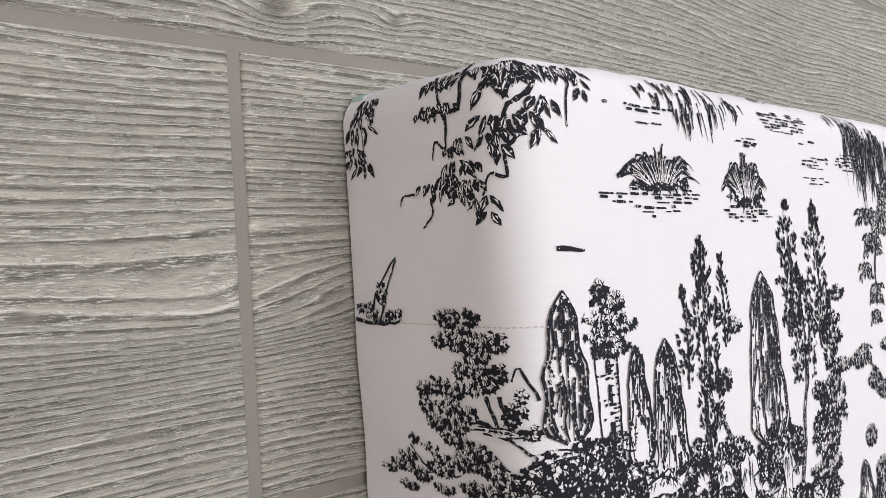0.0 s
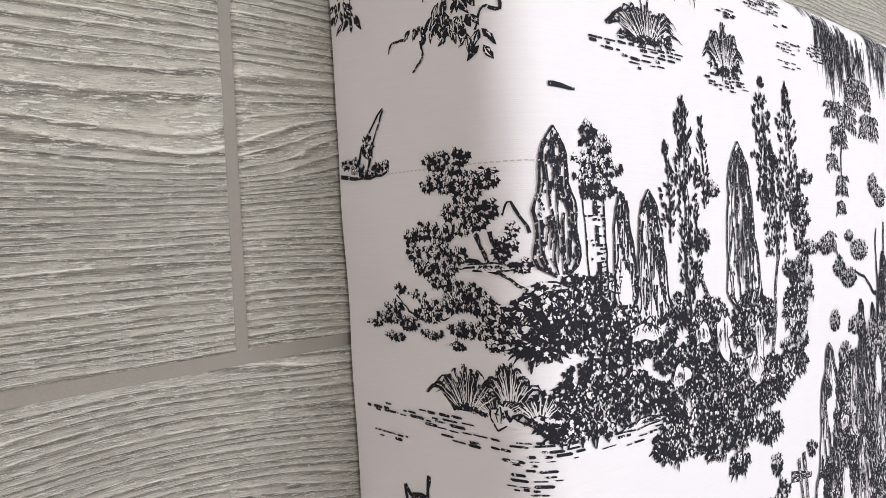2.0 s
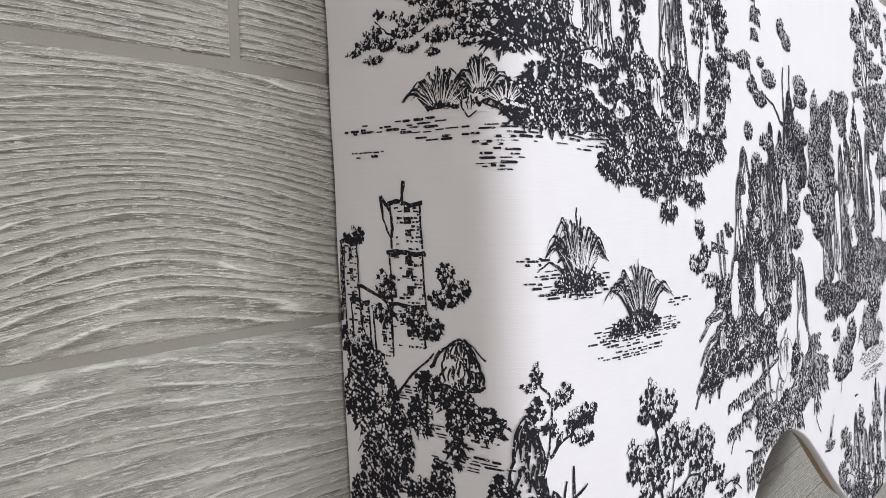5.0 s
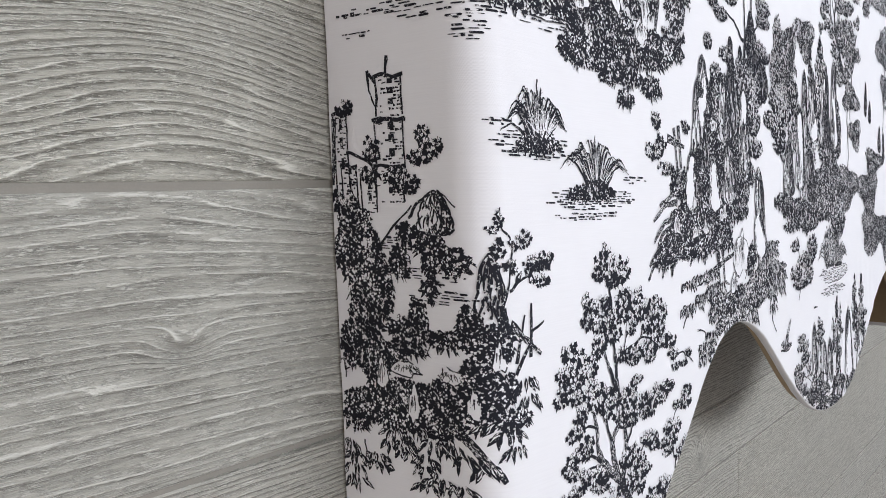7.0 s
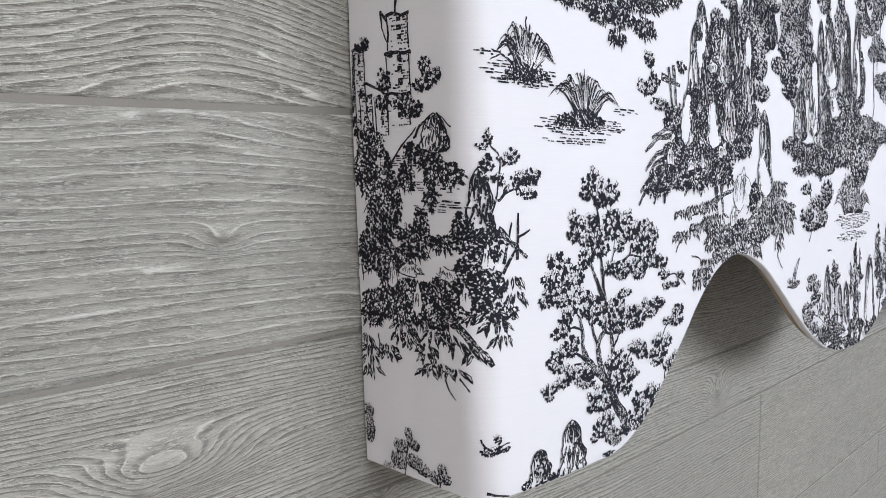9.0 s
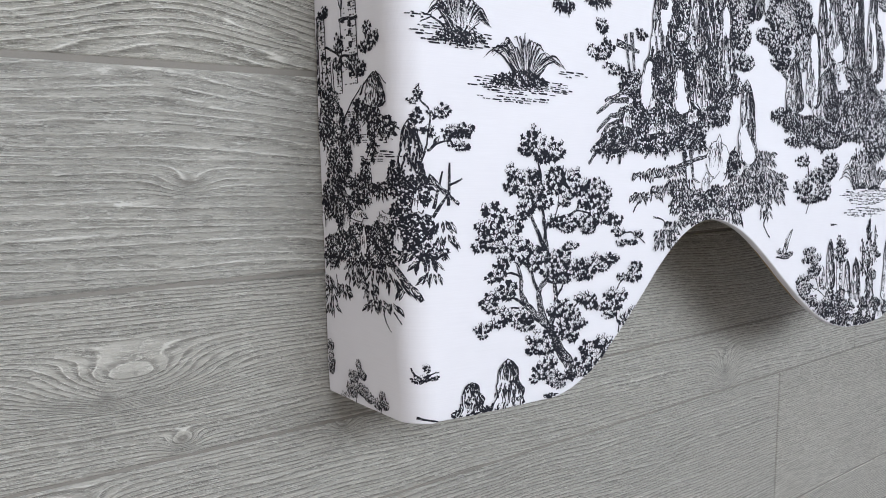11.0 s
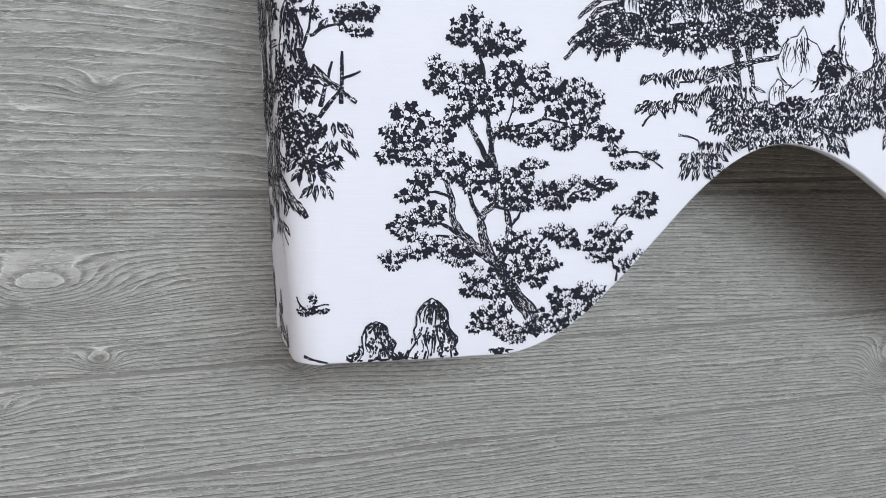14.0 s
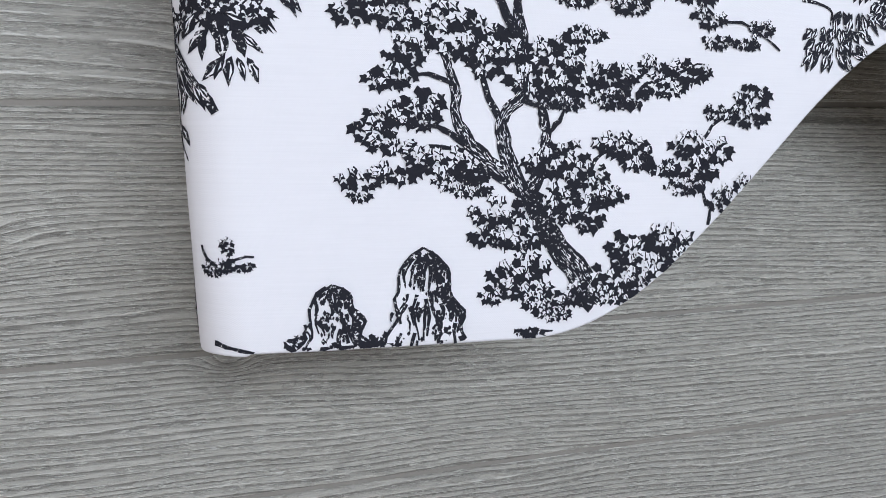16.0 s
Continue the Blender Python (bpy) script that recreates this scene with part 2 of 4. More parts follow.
HOLES = {side: [(lo, hi, sill, head)] for side, lo, hi, sill, head, _ in ADDED_WINDOWS}
wall("wall_north", (RX0, RX1), (RY1, RY1 + T), HOLES["north"])
wall("wall_south", (RX0, RX1), (RY0 - T, RY0), [])
wall("wall_east", (RY0 - T, RY1 + T), (RX1, RX1 + T), HOLES["east"])
wall("wall_west", (RY0 - T, RY1 + T), (RX0 - T, RX0), HOLES["west"])
# frames for the added windows, none of them in view
for number, (side, lo, hi, sill, head, _) in enumerate(ADDED_WINDOWS, 1):
    window = tagged(new("window_%d" % number), "wide white-framed window added out of view for light", "window", kind="structure")
    out = {"north": RY1 + 0.07, "east": RX1 + 0.07, "west": RX0 - 0.11}[side]
    mid = (lo + hi) / 2
    for p, q, r, s in ((lo, sill, lo + 0.05, head), (hi - 0.05, sill, hi, head), (lo + 0.05, sill, hi - 0.05, sill + 0.05), (lo + 0.05, head - 0.05, hi - 0.05, head), (mid - 0.03, sill + 0.05, mid + 0.03, head - 0.05)):
        box = (p, out, q, r, out + 0.04, s) if side == "north" else (out, p, q, out + 0.04, r, s)
        part("window_frame", *blocks([box]), FRAME, window)


# ---- the cornice: a padded box lying on its back, its lower edge cut in waves ----
BEND = 0.018            # rounding of the padded corners
HALF = BEND * math.pi / 4
CROWN = 0.0105          # how far the padding sinks towards the near end
WIDE = 1.280            # flat width of the face between the two rounded ends
TOP = 0.165             # where the cover bends down over the top board
MIDDLE = 0.715          # middle of the central wave


def side_x(v):
    return 0.056 - 0.042 * v


def face_z(v):
    return 0.118 - 0.025 * v


def cloth(s, v, lift=0.0):
    """The place on the cover: s runs over the near end and along the face (0 at the corner), v up the face."""
    vc = min(v, TOP)
    x, z = side_x(vc), face_z(vc)
    if s < HALF + WIDE:
        a = min(max((s + HALF) / BEND, 0.0), math.pi / 2)
        px, pz = x + BEND * (1 - math.cos(a)) + max(s - HALF, 0.0), z - BEND + BEND * math.sin(a) + min(s + HALF, 0.0)
        pz -= CROWN * math.exp(-max(s + HALF, 0.0) / 0.055)
        nx, nz = -math.cos(a), math.sin(a)
    else:
        q = s - HALF - WIDE
        a = min(q / BEND, math.pi / 2)
        px, pz = x + BEND + WIDE + BEND * math.sin(a), z - BEND * (1 - math.cos(a)) - max(q - 2 * HALF, 0.0)
        nx, nz = math.sin(a), math.cos(a)
    b = min(max((v - TOP) / BEND, 0.0), math.pi / 2)
    down = BEND * (1 - math.cos(b)) + max(v - TOP - BEND * math.pi / 2, 0.0)
    py = vc + BEND * math.sin(b)
    pucker = 0.0009 * noise.noise((s * 16, v * 16, 3.0)) + 0.0005 * noise.noise((s * 60, v * 25, 7.0))
    up = lift + pucker - down
    ny = math.sin(b)
    k = math.cos(b)
    return Vector((px + nx * (up if down < BEND else up), py + ny * (lift + pucker), max(pz + nz * up, 0.0015)))


def normal(s, v):
    e = 0.0008
    n = (cloth(s + e, v) - cloth(s - e, v)).cross(cloth(s, v + e) - cloth(s, v - e))
    return n.normalized() if n.length > 0 else Vector((0, 0, 1))


def wave(x):
    """The lower edge, at x along the face."""
    if x > MIDDLE:
        x = 2 * MIDDLE - x
    if x < 0.412:
        k = min(max((x - 0.195) / 0.217, 0.0), 1.0)
        return -0.3725 + 0.134 * (0.5 - 0.5 * math.cos(math.pi * k))
    k = min(max((MIDDLE - x) / (MIDDLE - 0.412), 0.0), 1.0) ** 1.22
    return -0.3725 + 0.134 * (0.5 - 0.5 * math.cos(math.pi * k))


def edge_v(s):
    if s < HALF:
        return -0.3745 + 0.001 * min(max(s + HALF, 0.0) / HALF, 1.0)
    if s > HALF + WIDE:
        return -0.3735
    return wave(side_x(-0.33) + BEND + s - HALF)


cornice = tagged(new("padded_pelmet"), "padded white cotton pelmet with black pastoral print lying on floor", "pelmet")


def cover():
    """The cover as one sheet: near end, rounded corner, face, rounded corner, far end; each column runs from the hem over the top."""
    columns = [("near", f) for f in np.linspace(1, 0, 20)] + [("face", s) for s in np.linspace(-HALF, HALF, 13)[1:]]
    columns += [("face", s) for s in np.linspace(HALF, HALF + WIDE, 330)[1:]] + [("face", s) for s in np.linspace(HALF + WIDE, 3 * HALF + WIDE, 9)[1:]]
    columns += [("far", f) for f in np.linspace(0, 1, 10)[1:]]

    def along(column, v):
        kind, k = column
        fall = face_z(min(v, TOP)) - BEND - 0.001 - (CROWN if kind == "near" else 0.0)
        return -HALF - k * fall if kind == "near" else 3 * HALF + WIDE + k * fall if kind == "far" else k

    roll = 0.0012
    verts, rows = [], 0
    for each in columns:
        s = along(each, -0.375)
        low = edge_v(s)
        e = 0.002
        slope = (edge_v(s + e) - edge_v(s - e)) / (2 * e) if HALF + e < s < HALF + WIDE - e else 0.0
        out = Vector((slope, -1, 0)).normalized()
        column = []
        n = normal(s, low + 0.01)
        hem = cloth(s, low) - n * 0.007
        column += [hem - out * 0.02, hem, hem + out * roll]
        for i in range(5):
            a = math.pi / 2 * (1 - i / 4)
            column.append(cloth(s, low) + out * (roll * math.sin(a)) - n * (roll * (1 - math.cos(a))))
        span = TOP - low
        for i in range(1, 56):
            column.append(cloth(along(each, low + span * i / 55), low + span * i / 55))
        for i in range(1, 9):
            column.append(cloth(s, TOP + BEND * math.pi / 2 * i / 8))
        for i in range(1, 5):
            column.append(cloth(s, TOP + BEND * math.pi / 2 + 0.024 * i))
        for p in column:
            p.z = max(p.z, 0.0012)
        rows = len(column)
        verts += column
    faces = [(c * rows + r, (c + 1) * rows + r, (c + 1) * rows + r + 1, c * rows + r + 1) for c in range(len(columns) - 1) for r in range(rows - 1)]
    return part("fabric_cover", verts, faces, COTTON, cornice, "white cotton cover with a black toile print", True)


fabric = cover()


def front_board():
    """Thin scalloped board behind the padding."""
    n, verts = 160, []
    for i in range(n + 1):
        x = 0.095 + (2 * MIDDLE - 0.18) * i / n
        low = wave(x) + 0.006
        for y in (low, TOP - 0.005):
            z = face_z(y) - 0.0115
            verts += [(x, y, z), (x, y, z - 0.006)]
    faces = []
    for i in range(n):
        a, b = 4 * i, 4 * i + 4
        faces += [(a, b, b + 2, a + 2), (a + 1, a + 3, b + 3, b + 1), (a, a + 1, b + 1, b), (a + 2, b + 2, b + 3, a + 3)]
    faces += [(0, 2, 3, 1), (4 * n, 4 * n + 1, 4 * n + 3, 4 * n + 2)]
    return part("front_board", verts, faces, PLY, cornice)


front_board()
part("top_board", *blocks([(0.085, 0.150, 0.0, 2 * MIDDLE - 0.09, 0.164, 0.090)]), PLY, cornice)
for name, x in (("end_board", 0.076), ("end_board", 2 * MIDDLE - 0.095)):
    part(name, *blocks([(x, -0.362, 0.0, x + 0.010, 0.148, 0.088)]), PLY, cornice)


def padding():
    """A scrap of the foam that shows at the top corner."""
    rim = ((0.0535, 0.175), (0.0545, 0.1790), (0.058, 0.1812), (0.063, 0.1805), (0.068, 0.1815), (0.071, 0.175))
    verts = [(x, y, z) for z in (0.001, 0.0085) for x, y in rim] + [(x * 0.97 + 0.002, y * 0.985 + 0.0026, 0.0105) for x, y in rim]
    faces = [(6 * k + i, 6 * k + (i + 1) % 6, 6 * k + 6 + (i + 1) % 6, 6 * k + 6 + i) for k in range(2) for i in range(6)] + [tuple(range(12, 18))]
    return part("padding", verts, [f[::-1] for f in faces], FOAM, cornice, "mint green foam showing at the corner")


padding()


def stitches():
    verts, faces = [], []
    for i in range(34):
        s = -0.074 + 0.0024 * i
        v = 0.0765 + 0.00004 * i + 0.0002 * noise.noise((i * 1.3, 0, 0))
        n = len(verts)
        verts += [cloth(s + a, v + b, 0.0003) for a, b in ((0, -0.00025), (0.0015, -0.00025), (0.0015, 0.00025), (0, 0.00025))]
        faces.append((n, n + 1, n + 2, n + 3))
    return part("stitching", verts, faces, THREAD, fabric, "row of fine beige stitches")


stitches()


# ---- the print: every motif is drawn in s and v, in millimetres, and laid on the cover ----
class Print:
    """One printed motif: flat shapes laid on the cover."""

    def __init__(self, name, seed, label="", ds=0.0, dv=0.0):
        self.name, self.label, self.ds, self.dv = name, label, ds, dv
        self.rng = random.Random(seed)
        self.seed = seed
        self.verts, self.faces = {INK: [], LINE: [], COTTON: []}, {INK: [], LINE: [], COTTON: []}
        self.layer = 0

    def shape(self, ring, material=None, centre=None, over=0.0):
        material = material or INK
        ring = [(s + self.ds, v + self.dv) for s, v in ring]
        s, v = sum(q[0] for q in ring) / len(ring), sum(q[1] for q in ring) / len(ring)
        if v < edge_v(s) or v > TOP + 0.024 or s > HALF + WIDE - 0.005 or s < -face_z(v) + 0.006 + CROWN:
            return
        ring = [(p, max(q, edge_v(p) - 0.0008)) for p, q in ring]
        vs, fs = self.verts[material], self.faces[material]
        self.layer += 1
        lift = over or 0.00015 + 0.0000016 * (self.layer % 250)
        n = len(vs)
        vs += [cloth(s, v, lift) for s, v in ring]
        if centre:
            vs.append(cloth(centre[0] + self.ds, centre[1] + self.dv, lift))
            k = len(ring)
            fs += [(n + i, n + (i + 1) % k, n + k) for i in range(k)]
        else:
            fs.append(tuple(range(n, n + len(ring))))

    def leaf(self, s, v, size, angle, bare=0.55):
        """A lobed leaf."""
        ring = []
        for i in range(10):
            a = math.tau * i / 10
            r = size * (1.0 if i % 2 == 0 else 0.64) * self.rng.uniform(0.75, 1.15) * (1.2 if i == 0 else 1.0)
            p, q = r * math.cos(a), 0.62 * r * math.sin(a)
            ring.append((s + p * math.cos(angle) - q * math.sin(angle), v + p * math.sin(angle) + q * math.cos(angle)))
        self.shape(ring, None, (s, v))
        if size > 0.0019 and self.rng.random() < bare:
            for side in ((1, -1) if size > 0.0026 else (1,)):
                a = angle + side * self.rng.uniform(0.5, 1.1)
                w, ln, off = 0.13 * size + 0.0001, 0.7 * size, 0.18 * size
                c, d = math.cos(a), math.sin(a)
                p, q = s - d * off * side - c * 0.2 * ln, v + c * off * side - d * 0.2 * ln
                self.shape([(p, q), (p + c * ln * 0.5 - d * w, q + d * ln * 0.5 + c * w), (p + c * ln, q + d * ln), (p + c * ln * 0.5 + d * w, q + d * ln * 0.5 - c * w)], COTTON)

    def stroke(self, points, w0, w1=None, material=None, over=0.0):
        """A tapering line with slightly rough edges."""
        w1 = w0 * 0.4 if w1 is None else w1
        fine = []
        for (a, b), (c, d) in zip(points, points[1:]):
            k = max(1, int(math.hypot(c - a, d - b) / 0.004))
            fine += [(a + (c - a) * i / k, b + (d - b) * i / k) for i in range(k)]
        fine.append(points[-1])
        left, right, n = [], [], len(fine) - 1
        for i, (s, v) in enumerate(fine):
            a, b = fine[max(i - 1, 0)], fine[min(i + 1, n)]
            dx, dy = b[0] - a[0], b[1] - a[1]
            ln = math.hypot(dx, dy) or 1.0
            w = (w0 + (w1 - w0) * i / max(n, 1)) / 2 + min(0.1 * w0, 0.0003) * self.rng.uniform(-1, 1)
            j = min(0.25 * w0, 0.0003) * self.rng.uniform(-1, 1) * (0 < i < n)
            s, v = s - dy / ln * j, v + dx / ln * j
            left.append((s - dy / ln * w, v + dx / ln * w))
            right.append((s + dy / ln * w, v - dx / ln * w))
        for i in range(n):
            self.shape([left[i], left[i + 1], right[i + 1], right[i]], material or LINE, None, over)

    def clumps(self, spots, leaf=2.3):
        """Clusters of lobed leaves: s, v, half width, half height."""
        for s, v, a, b in spots:
            s, v, a, b = s / 1e3, v / 1e3, a / 1e3, b / 1e3
            size = min(leaf / 1e3, 0.7 * min(a, b) + 0.0006)
            for _ in range(int(3.6 * a * b / (size * size)) + 6):
                r, t = math.sqrt(self.rng.random()), self.rng.uniform(0, math.tau)
                r *= 0.9 + 0.22 * math.sin(3 * t + s * 900)
                self.leaf(s + a * r * math.cos(t), v + b * r * math.sin(t), size * self.rng.uniform(0.6, 1.15), -math.pi / 2 + self.rng.gauss(0, 0.9) + 0.6 * math.cos(t))
            self.flecks(s, v, a, b, size, int(0.8 * a * b / (size * size)))

    def flecks(self, s, v, a, b, size, count):
        """Bare slivers between the leaves."""
        for _ in range(count):
            r, t = 0.95 * math.sqrt(self.rng.random()), self.rng.uniform(0, math.tau)
            x, y = s + a * r * math.cos(t), v + b * r * (abs(math.sin(t)) if self.rng.random() < 0.4 else math.sin(t))
            k = self.rng.choice((-1, 1)) * self.rng.uniform(0.3, 1.2) - math.pi / 2
            ln, w = size * self.rng.uniform(0.6, 1.5), size * self.rng.uniform(0.11, 0.26) + 0.0001
            c, d = math.cos(k), math.sin(k)
            self.shape([(x - c * ln / 2, y - d * ln / 2), (x - d * w, y + c * w), (x + c * ln / 2, y + d * ln / 2), (x + 0.3 * d * w, y - 0.3 * c * w)], COTTON, None, 0.00062)

    def palm(self, s, v, size, angle, material=None, over=0.0):
        """A five-lobed leaf, its tip at the angle."""
        ring = []
        for i, r in enumerate((1.25, 0.62, 1.0, 0.66, 0.85, 0.5, 0.85, 0.66, 1.0, 0.62)):
            a, r = angle + math.tau * i / 10, size * r * self.rng.uniform(0.8, 1.15)
            ring.append((s + r * math.cos(a), v + r * math.sin(a)))
        self.shape(ring, material, (s, v), over)

    def boughs(self, spots, leaf=2.4, bare=0.75):
        """Sprays of lobed leaves: light ones on the upper side, dark ones hanging from the lower edge."""
        for s, v, a, b in spots:
            s, v, a, b = s / 1e3, v / 1e3, a / 1e3, b / 1e3
            size = min(leaf / 1e3, 0.5 * min(a, b) + 0.0005)
            pitch = 1.3 * size
            for j in range(-int(b / pitch) - 1, int(b / pitch) + 2):
                for i in range(-int(a / pitch) - 1, int(a / pitch) + 2):
                    x = (i + 0.5 * (j % 2) + self.rng.uniform(-0.35, 0.35)) * pitch
                    y = (j + self.rng.uniform(-0.35, 0.35)) * pitch
                    if math.hypot(x / a, y / b) > 1.02 + 0.3 * noise.noise((x * 400 + s * 90, y * 400, v * 90)):
                        continue
                    turn = -math.pi / 2 + 0.9 * x / a + self.rng.gauss(0, 0.4)
                    self.palm(s + x, v + y, size * self.rng.uniform(0.85, 1.1), turn)
                    if self.rng.random() < bare * (0.62 + 0.38 * y / b):
                        k = size * self.rng.uniform(0.55, 0.8)
                        self.palm(s + x - 0.15 * size, v + y + 0.2 * size, k, turn + self.rng.uniform(-0.4, 0.4), COTTON, 0.00062)
                        if size > 0.0014:
                            c, d = math.cos(turn), math.sin(turn)
                            self.stroke([(s + x - c * k * 0.7, v + y - d * k * 0.7), (s + x + c * k * 0.7, v + y + d * k * 0.7)], 0.0005, 0.0003, LINE, 0.0007)
            t = -math.pi
            while t < 0.1:
                x, y = a * math.cos(t), b * math.sin(t)
                self.palm(s + x, v + y, size * self.rng.uniform(0.7, 1.0), -math.pi / 2 + 0.9 * math.cos(t) + self.rng.gauss(0, 0.25))
                t += self.rng.uniform(1.0, 1.9) * size / max(math.hypot(a * math.sin(t), b * math.cos(t)), size)

    def leaves(self, spots, leaf=2.4, bare=0.6):
        """Sprays of long pointed leaves that hang in overlapping rows, with light slivers beside their veins."""
        for s, v, a, b in spots:
            s, v, a, b = s / 1e3, v / 1e3, a / 1e3, b / 1e3
            w = leaf / 1e3
            rows = max(1, round(b / (1.15 * w)))
            for j in range(rows):
                y0 = v + b * (1 - 2 * j / rows)
                count = max(2, round(2 * a / (0.85 * w)))
                for i in range(count):
                    k = -1 + 2 * (i + self.rng.uniform(0.2, 0.8)) / count
                    x, y = s + a * k * (0.75 + 0.25 * math.sqrt((j + 1) / rows)), y0 - b * 0.35 * k * k + self.rng.uniform(-0.3, 0.3) * w
                    ln = min(max(2 * b / rows * self.rng.uniform(1.1, 1.6), 1.8 * w), 4.2 * w)
                    t = -math.pi / 2 + 0.75 * k + self.rng.gauss(0, 0.28)
                    c, d, half = math.cos(t), math.sin(t), 0.62 * w * self.rng.uniform(0.75, 1.15)
                    bend = self.rng.uniform(-0.35, 0.35) * half

                    def at(along, side):
                        off = side * half * math.sin(math.pi * along ** 0.8) + bend * math.sin(math.pi * along)
                        return (x + c * ln * along - d * off, y + d * ln * along + c * off)

                    ring = [at(q / 6, 1 + 0.3 * self.rng.uniform(-1, 1)) for q in range(7)] + [at(q / 6, -1 + 0.3 * self.rng.uniform(-1, 1)) for q in range(5, 0, -1)]
                    self.shape(ring, LINE, at(0.45, 0.0))
                    for side in (-1, 1):
                        if self.rng.random() < bare:
                            lo, hi = self.rng.uniform(0.12, 0.3), self.rng.uniform(0.5, 0.85)
                            mid = (lo + hi) / 2
                            self.shape([at(lo, 0.2 * side), at(mid, 0.25 * side), at(hi, 0.3 * side), at(mid, 0.75 * side)], COTTON, None, 0.00062)

    def masses(self, spots):
        """Dense undergrowth: dark leaves with light ones drifting through, and a ragged lower fringe."""
        for s, v, a, b in spots:
            s, v, a, b = s / 1e3, v / 1e3, a / 1e3, b / 1e3
            for _ in range(int(1.25 * a * b / 1.1e-6)):
                r, t = math.sqrt(self.rng.random()), self.rng.uniform(0, math.tau)
                r *= 0.95 + 0.2 * noise.noise((math.cos(t) * 2 + s * 70, math.sin(t) * 2, v * 70))
                x, y = s + a * r * math.cos(t), v + b * r * math.sin(t)
                drift = noise.noise((x * 95, y * 110, 5.0))
                if drift > 0.62:
                    continue
                self.palm(x, y, self.rng.uniform(0.0012, 0.0023), self.rng.uniform(-2.4, -0.7))
                if self.rng.random() < 0.06 + 0.6 * max(drift, 0.0):
                    self.palm(x, y, self.rng.uniform(0.0005, 0.0013), self.rng.uniform(-2.4, -0.7), COTTON, 0.00062)
            self.flecks(s, v, a, b, 0.0018, int(a * b / 0.6e-5))
            for _ in range(int((a + b) / 0.0012)):
                t = self.rng.uniform(-math.pi, 0.2)
                x, y = s + 0.93 * a * math.cos(t), v + 0.93 * b * math.sin(t)
                k = -math.pi / 2 + 0.9 * math.cos(t) + self.rng.gauss(0, 0.3)
                ln = self.rng.uniform(0.002, 0.0055)
                self.stroke([(x, y), (x + ln * math.cos(k), y + ln * math.sin(k))], self.rng.uniform(0.0014, 0.0026), 0.0003)

    def spires(self, spots):
        """Slim upright trees: narrow leaves leaning up and out from the stem."""
        for s, v, a, b in spots:
            s, v, a, b = s / 1e3, v / 1e3, a / 1e3, b / 1e3
            self.stroke(self.curve([(s, v - b), (s + 0.15 * a, v), (s - 0.1 * a, v + b)]), 0.0016, 0.0005)
            for _ in range(int(a * b / 1.1e-6)):
                k = self.rng.uniform(-1, 1)
                wide = a * min(1.0, 1.25 * (1 - k) ** 0.7) * (0.75 + 0.5 * noise.noise((k * b * 130, s * 50, 1.0)))
                x = self.rng.uniform(-1, 1) * wide
                if noise.noise(((s + x) * 220, (v + b * k) * 130, 9.0)) > 0.22:
                    continue
                ln, w = self.rng.uniform(0.0022, 0.0048), self.rng.uniform(0.0005, 0.0011)
                t = math.pi / 2 - 0.9 * x / a + self.rng.gauss(0, 0.35)
                c, d, p, q = math.cos(t), math.sin(t), s + x, v + b * k
                self.shape([(p, q), (p + c * ln * 0.5 - d * w, q + d * ln * 0.5 + c * w), (p + c * ln, q + d * ln), (p + c * ln * 0.5 + d * w, q + d * ln * 0.5 - c * w)])

    def robes(self, spots):
        """Plain tapering upright shapes with long folds, one side shaded."""
        for s, v, a, b in spots:
            s, v, a, b = s / 1e3, v / 1e3, a / 1e3, b / 1e3
            seed = self.rng.uniform(0, 90)

            def rim(k, side):
                full = (0.30 + 0.62 * ((1 - k) / 2) ** 0.75) * min(1.0, (3.2 * (1 - k)) ** 0.5) * min(1.0, (5 * (1.01 + k)) ** 0.5)
                return s + side * a * full * (1 + 0.3 * noise.noise((k * 2.6 + seed, side, 1.0)))

            ks = [-1 + 2 * i / 16 for i in range(17)]
            for k, m in zip(ks, ks[1:]):
                self.shape([(rim(k, -1), v + b * k), (rim(k, 1), v + b * k), (rim(m, 1), v + b * m), (rim(m, -1), v + b * m)], COTTON, None, 0.00058)
            for side in (-1, 1):
                self.stroke([(rim(k, side), v + b * k) for k in ks], 0.0015, 0.0010, LINE, 0.0007)
            folds = max(5, int(a / 0.0010))
            for i in range(folds):
                c = -0.92 + 1.84 * (i + self.rng.random()) / folds
                k = self.rng.uniform(0.7, 0.97)
                while k > -0.95:
                    low = max(k - self.rng.uniform(0.15, 0.7), -0.98)
                    steps = [k + (low - k) * q / 4 for q in range(5)]
                    w = self.rng.uniform(0.0009, 0.0018) + 0.0016 * max(c, 0.0)
                    self.stroke([(s + c * (rim(q, 1) - s) + 0.0008 * math.sin(6 * q + i), v + b * q) for q in steps], w, 0.5 * w, LINE, 0.0007)
                    k = low - self.rng.uniform(0.03, 0.3) * (1.2 - c)
            for _ in range(int(a * b / 2.2e-6)):
                k, c = self.rng.uniform(-0.95, 0.9), self.rng.uniform(-0.9, 0.95)
                if noise.noise((c * 3 + seed, k * 5, 4.0)) > 0.0:
                    x, y, w = s + c * (rim(k, 1) - s), v + b * k, self.rng.uniform(0.0004, 0.0009)
                    self.shape([(x - w, y), (x, y - 1.6 * w), (x + w, y), (x, y + 1.6 * w)], LINE, None, 0.0007)

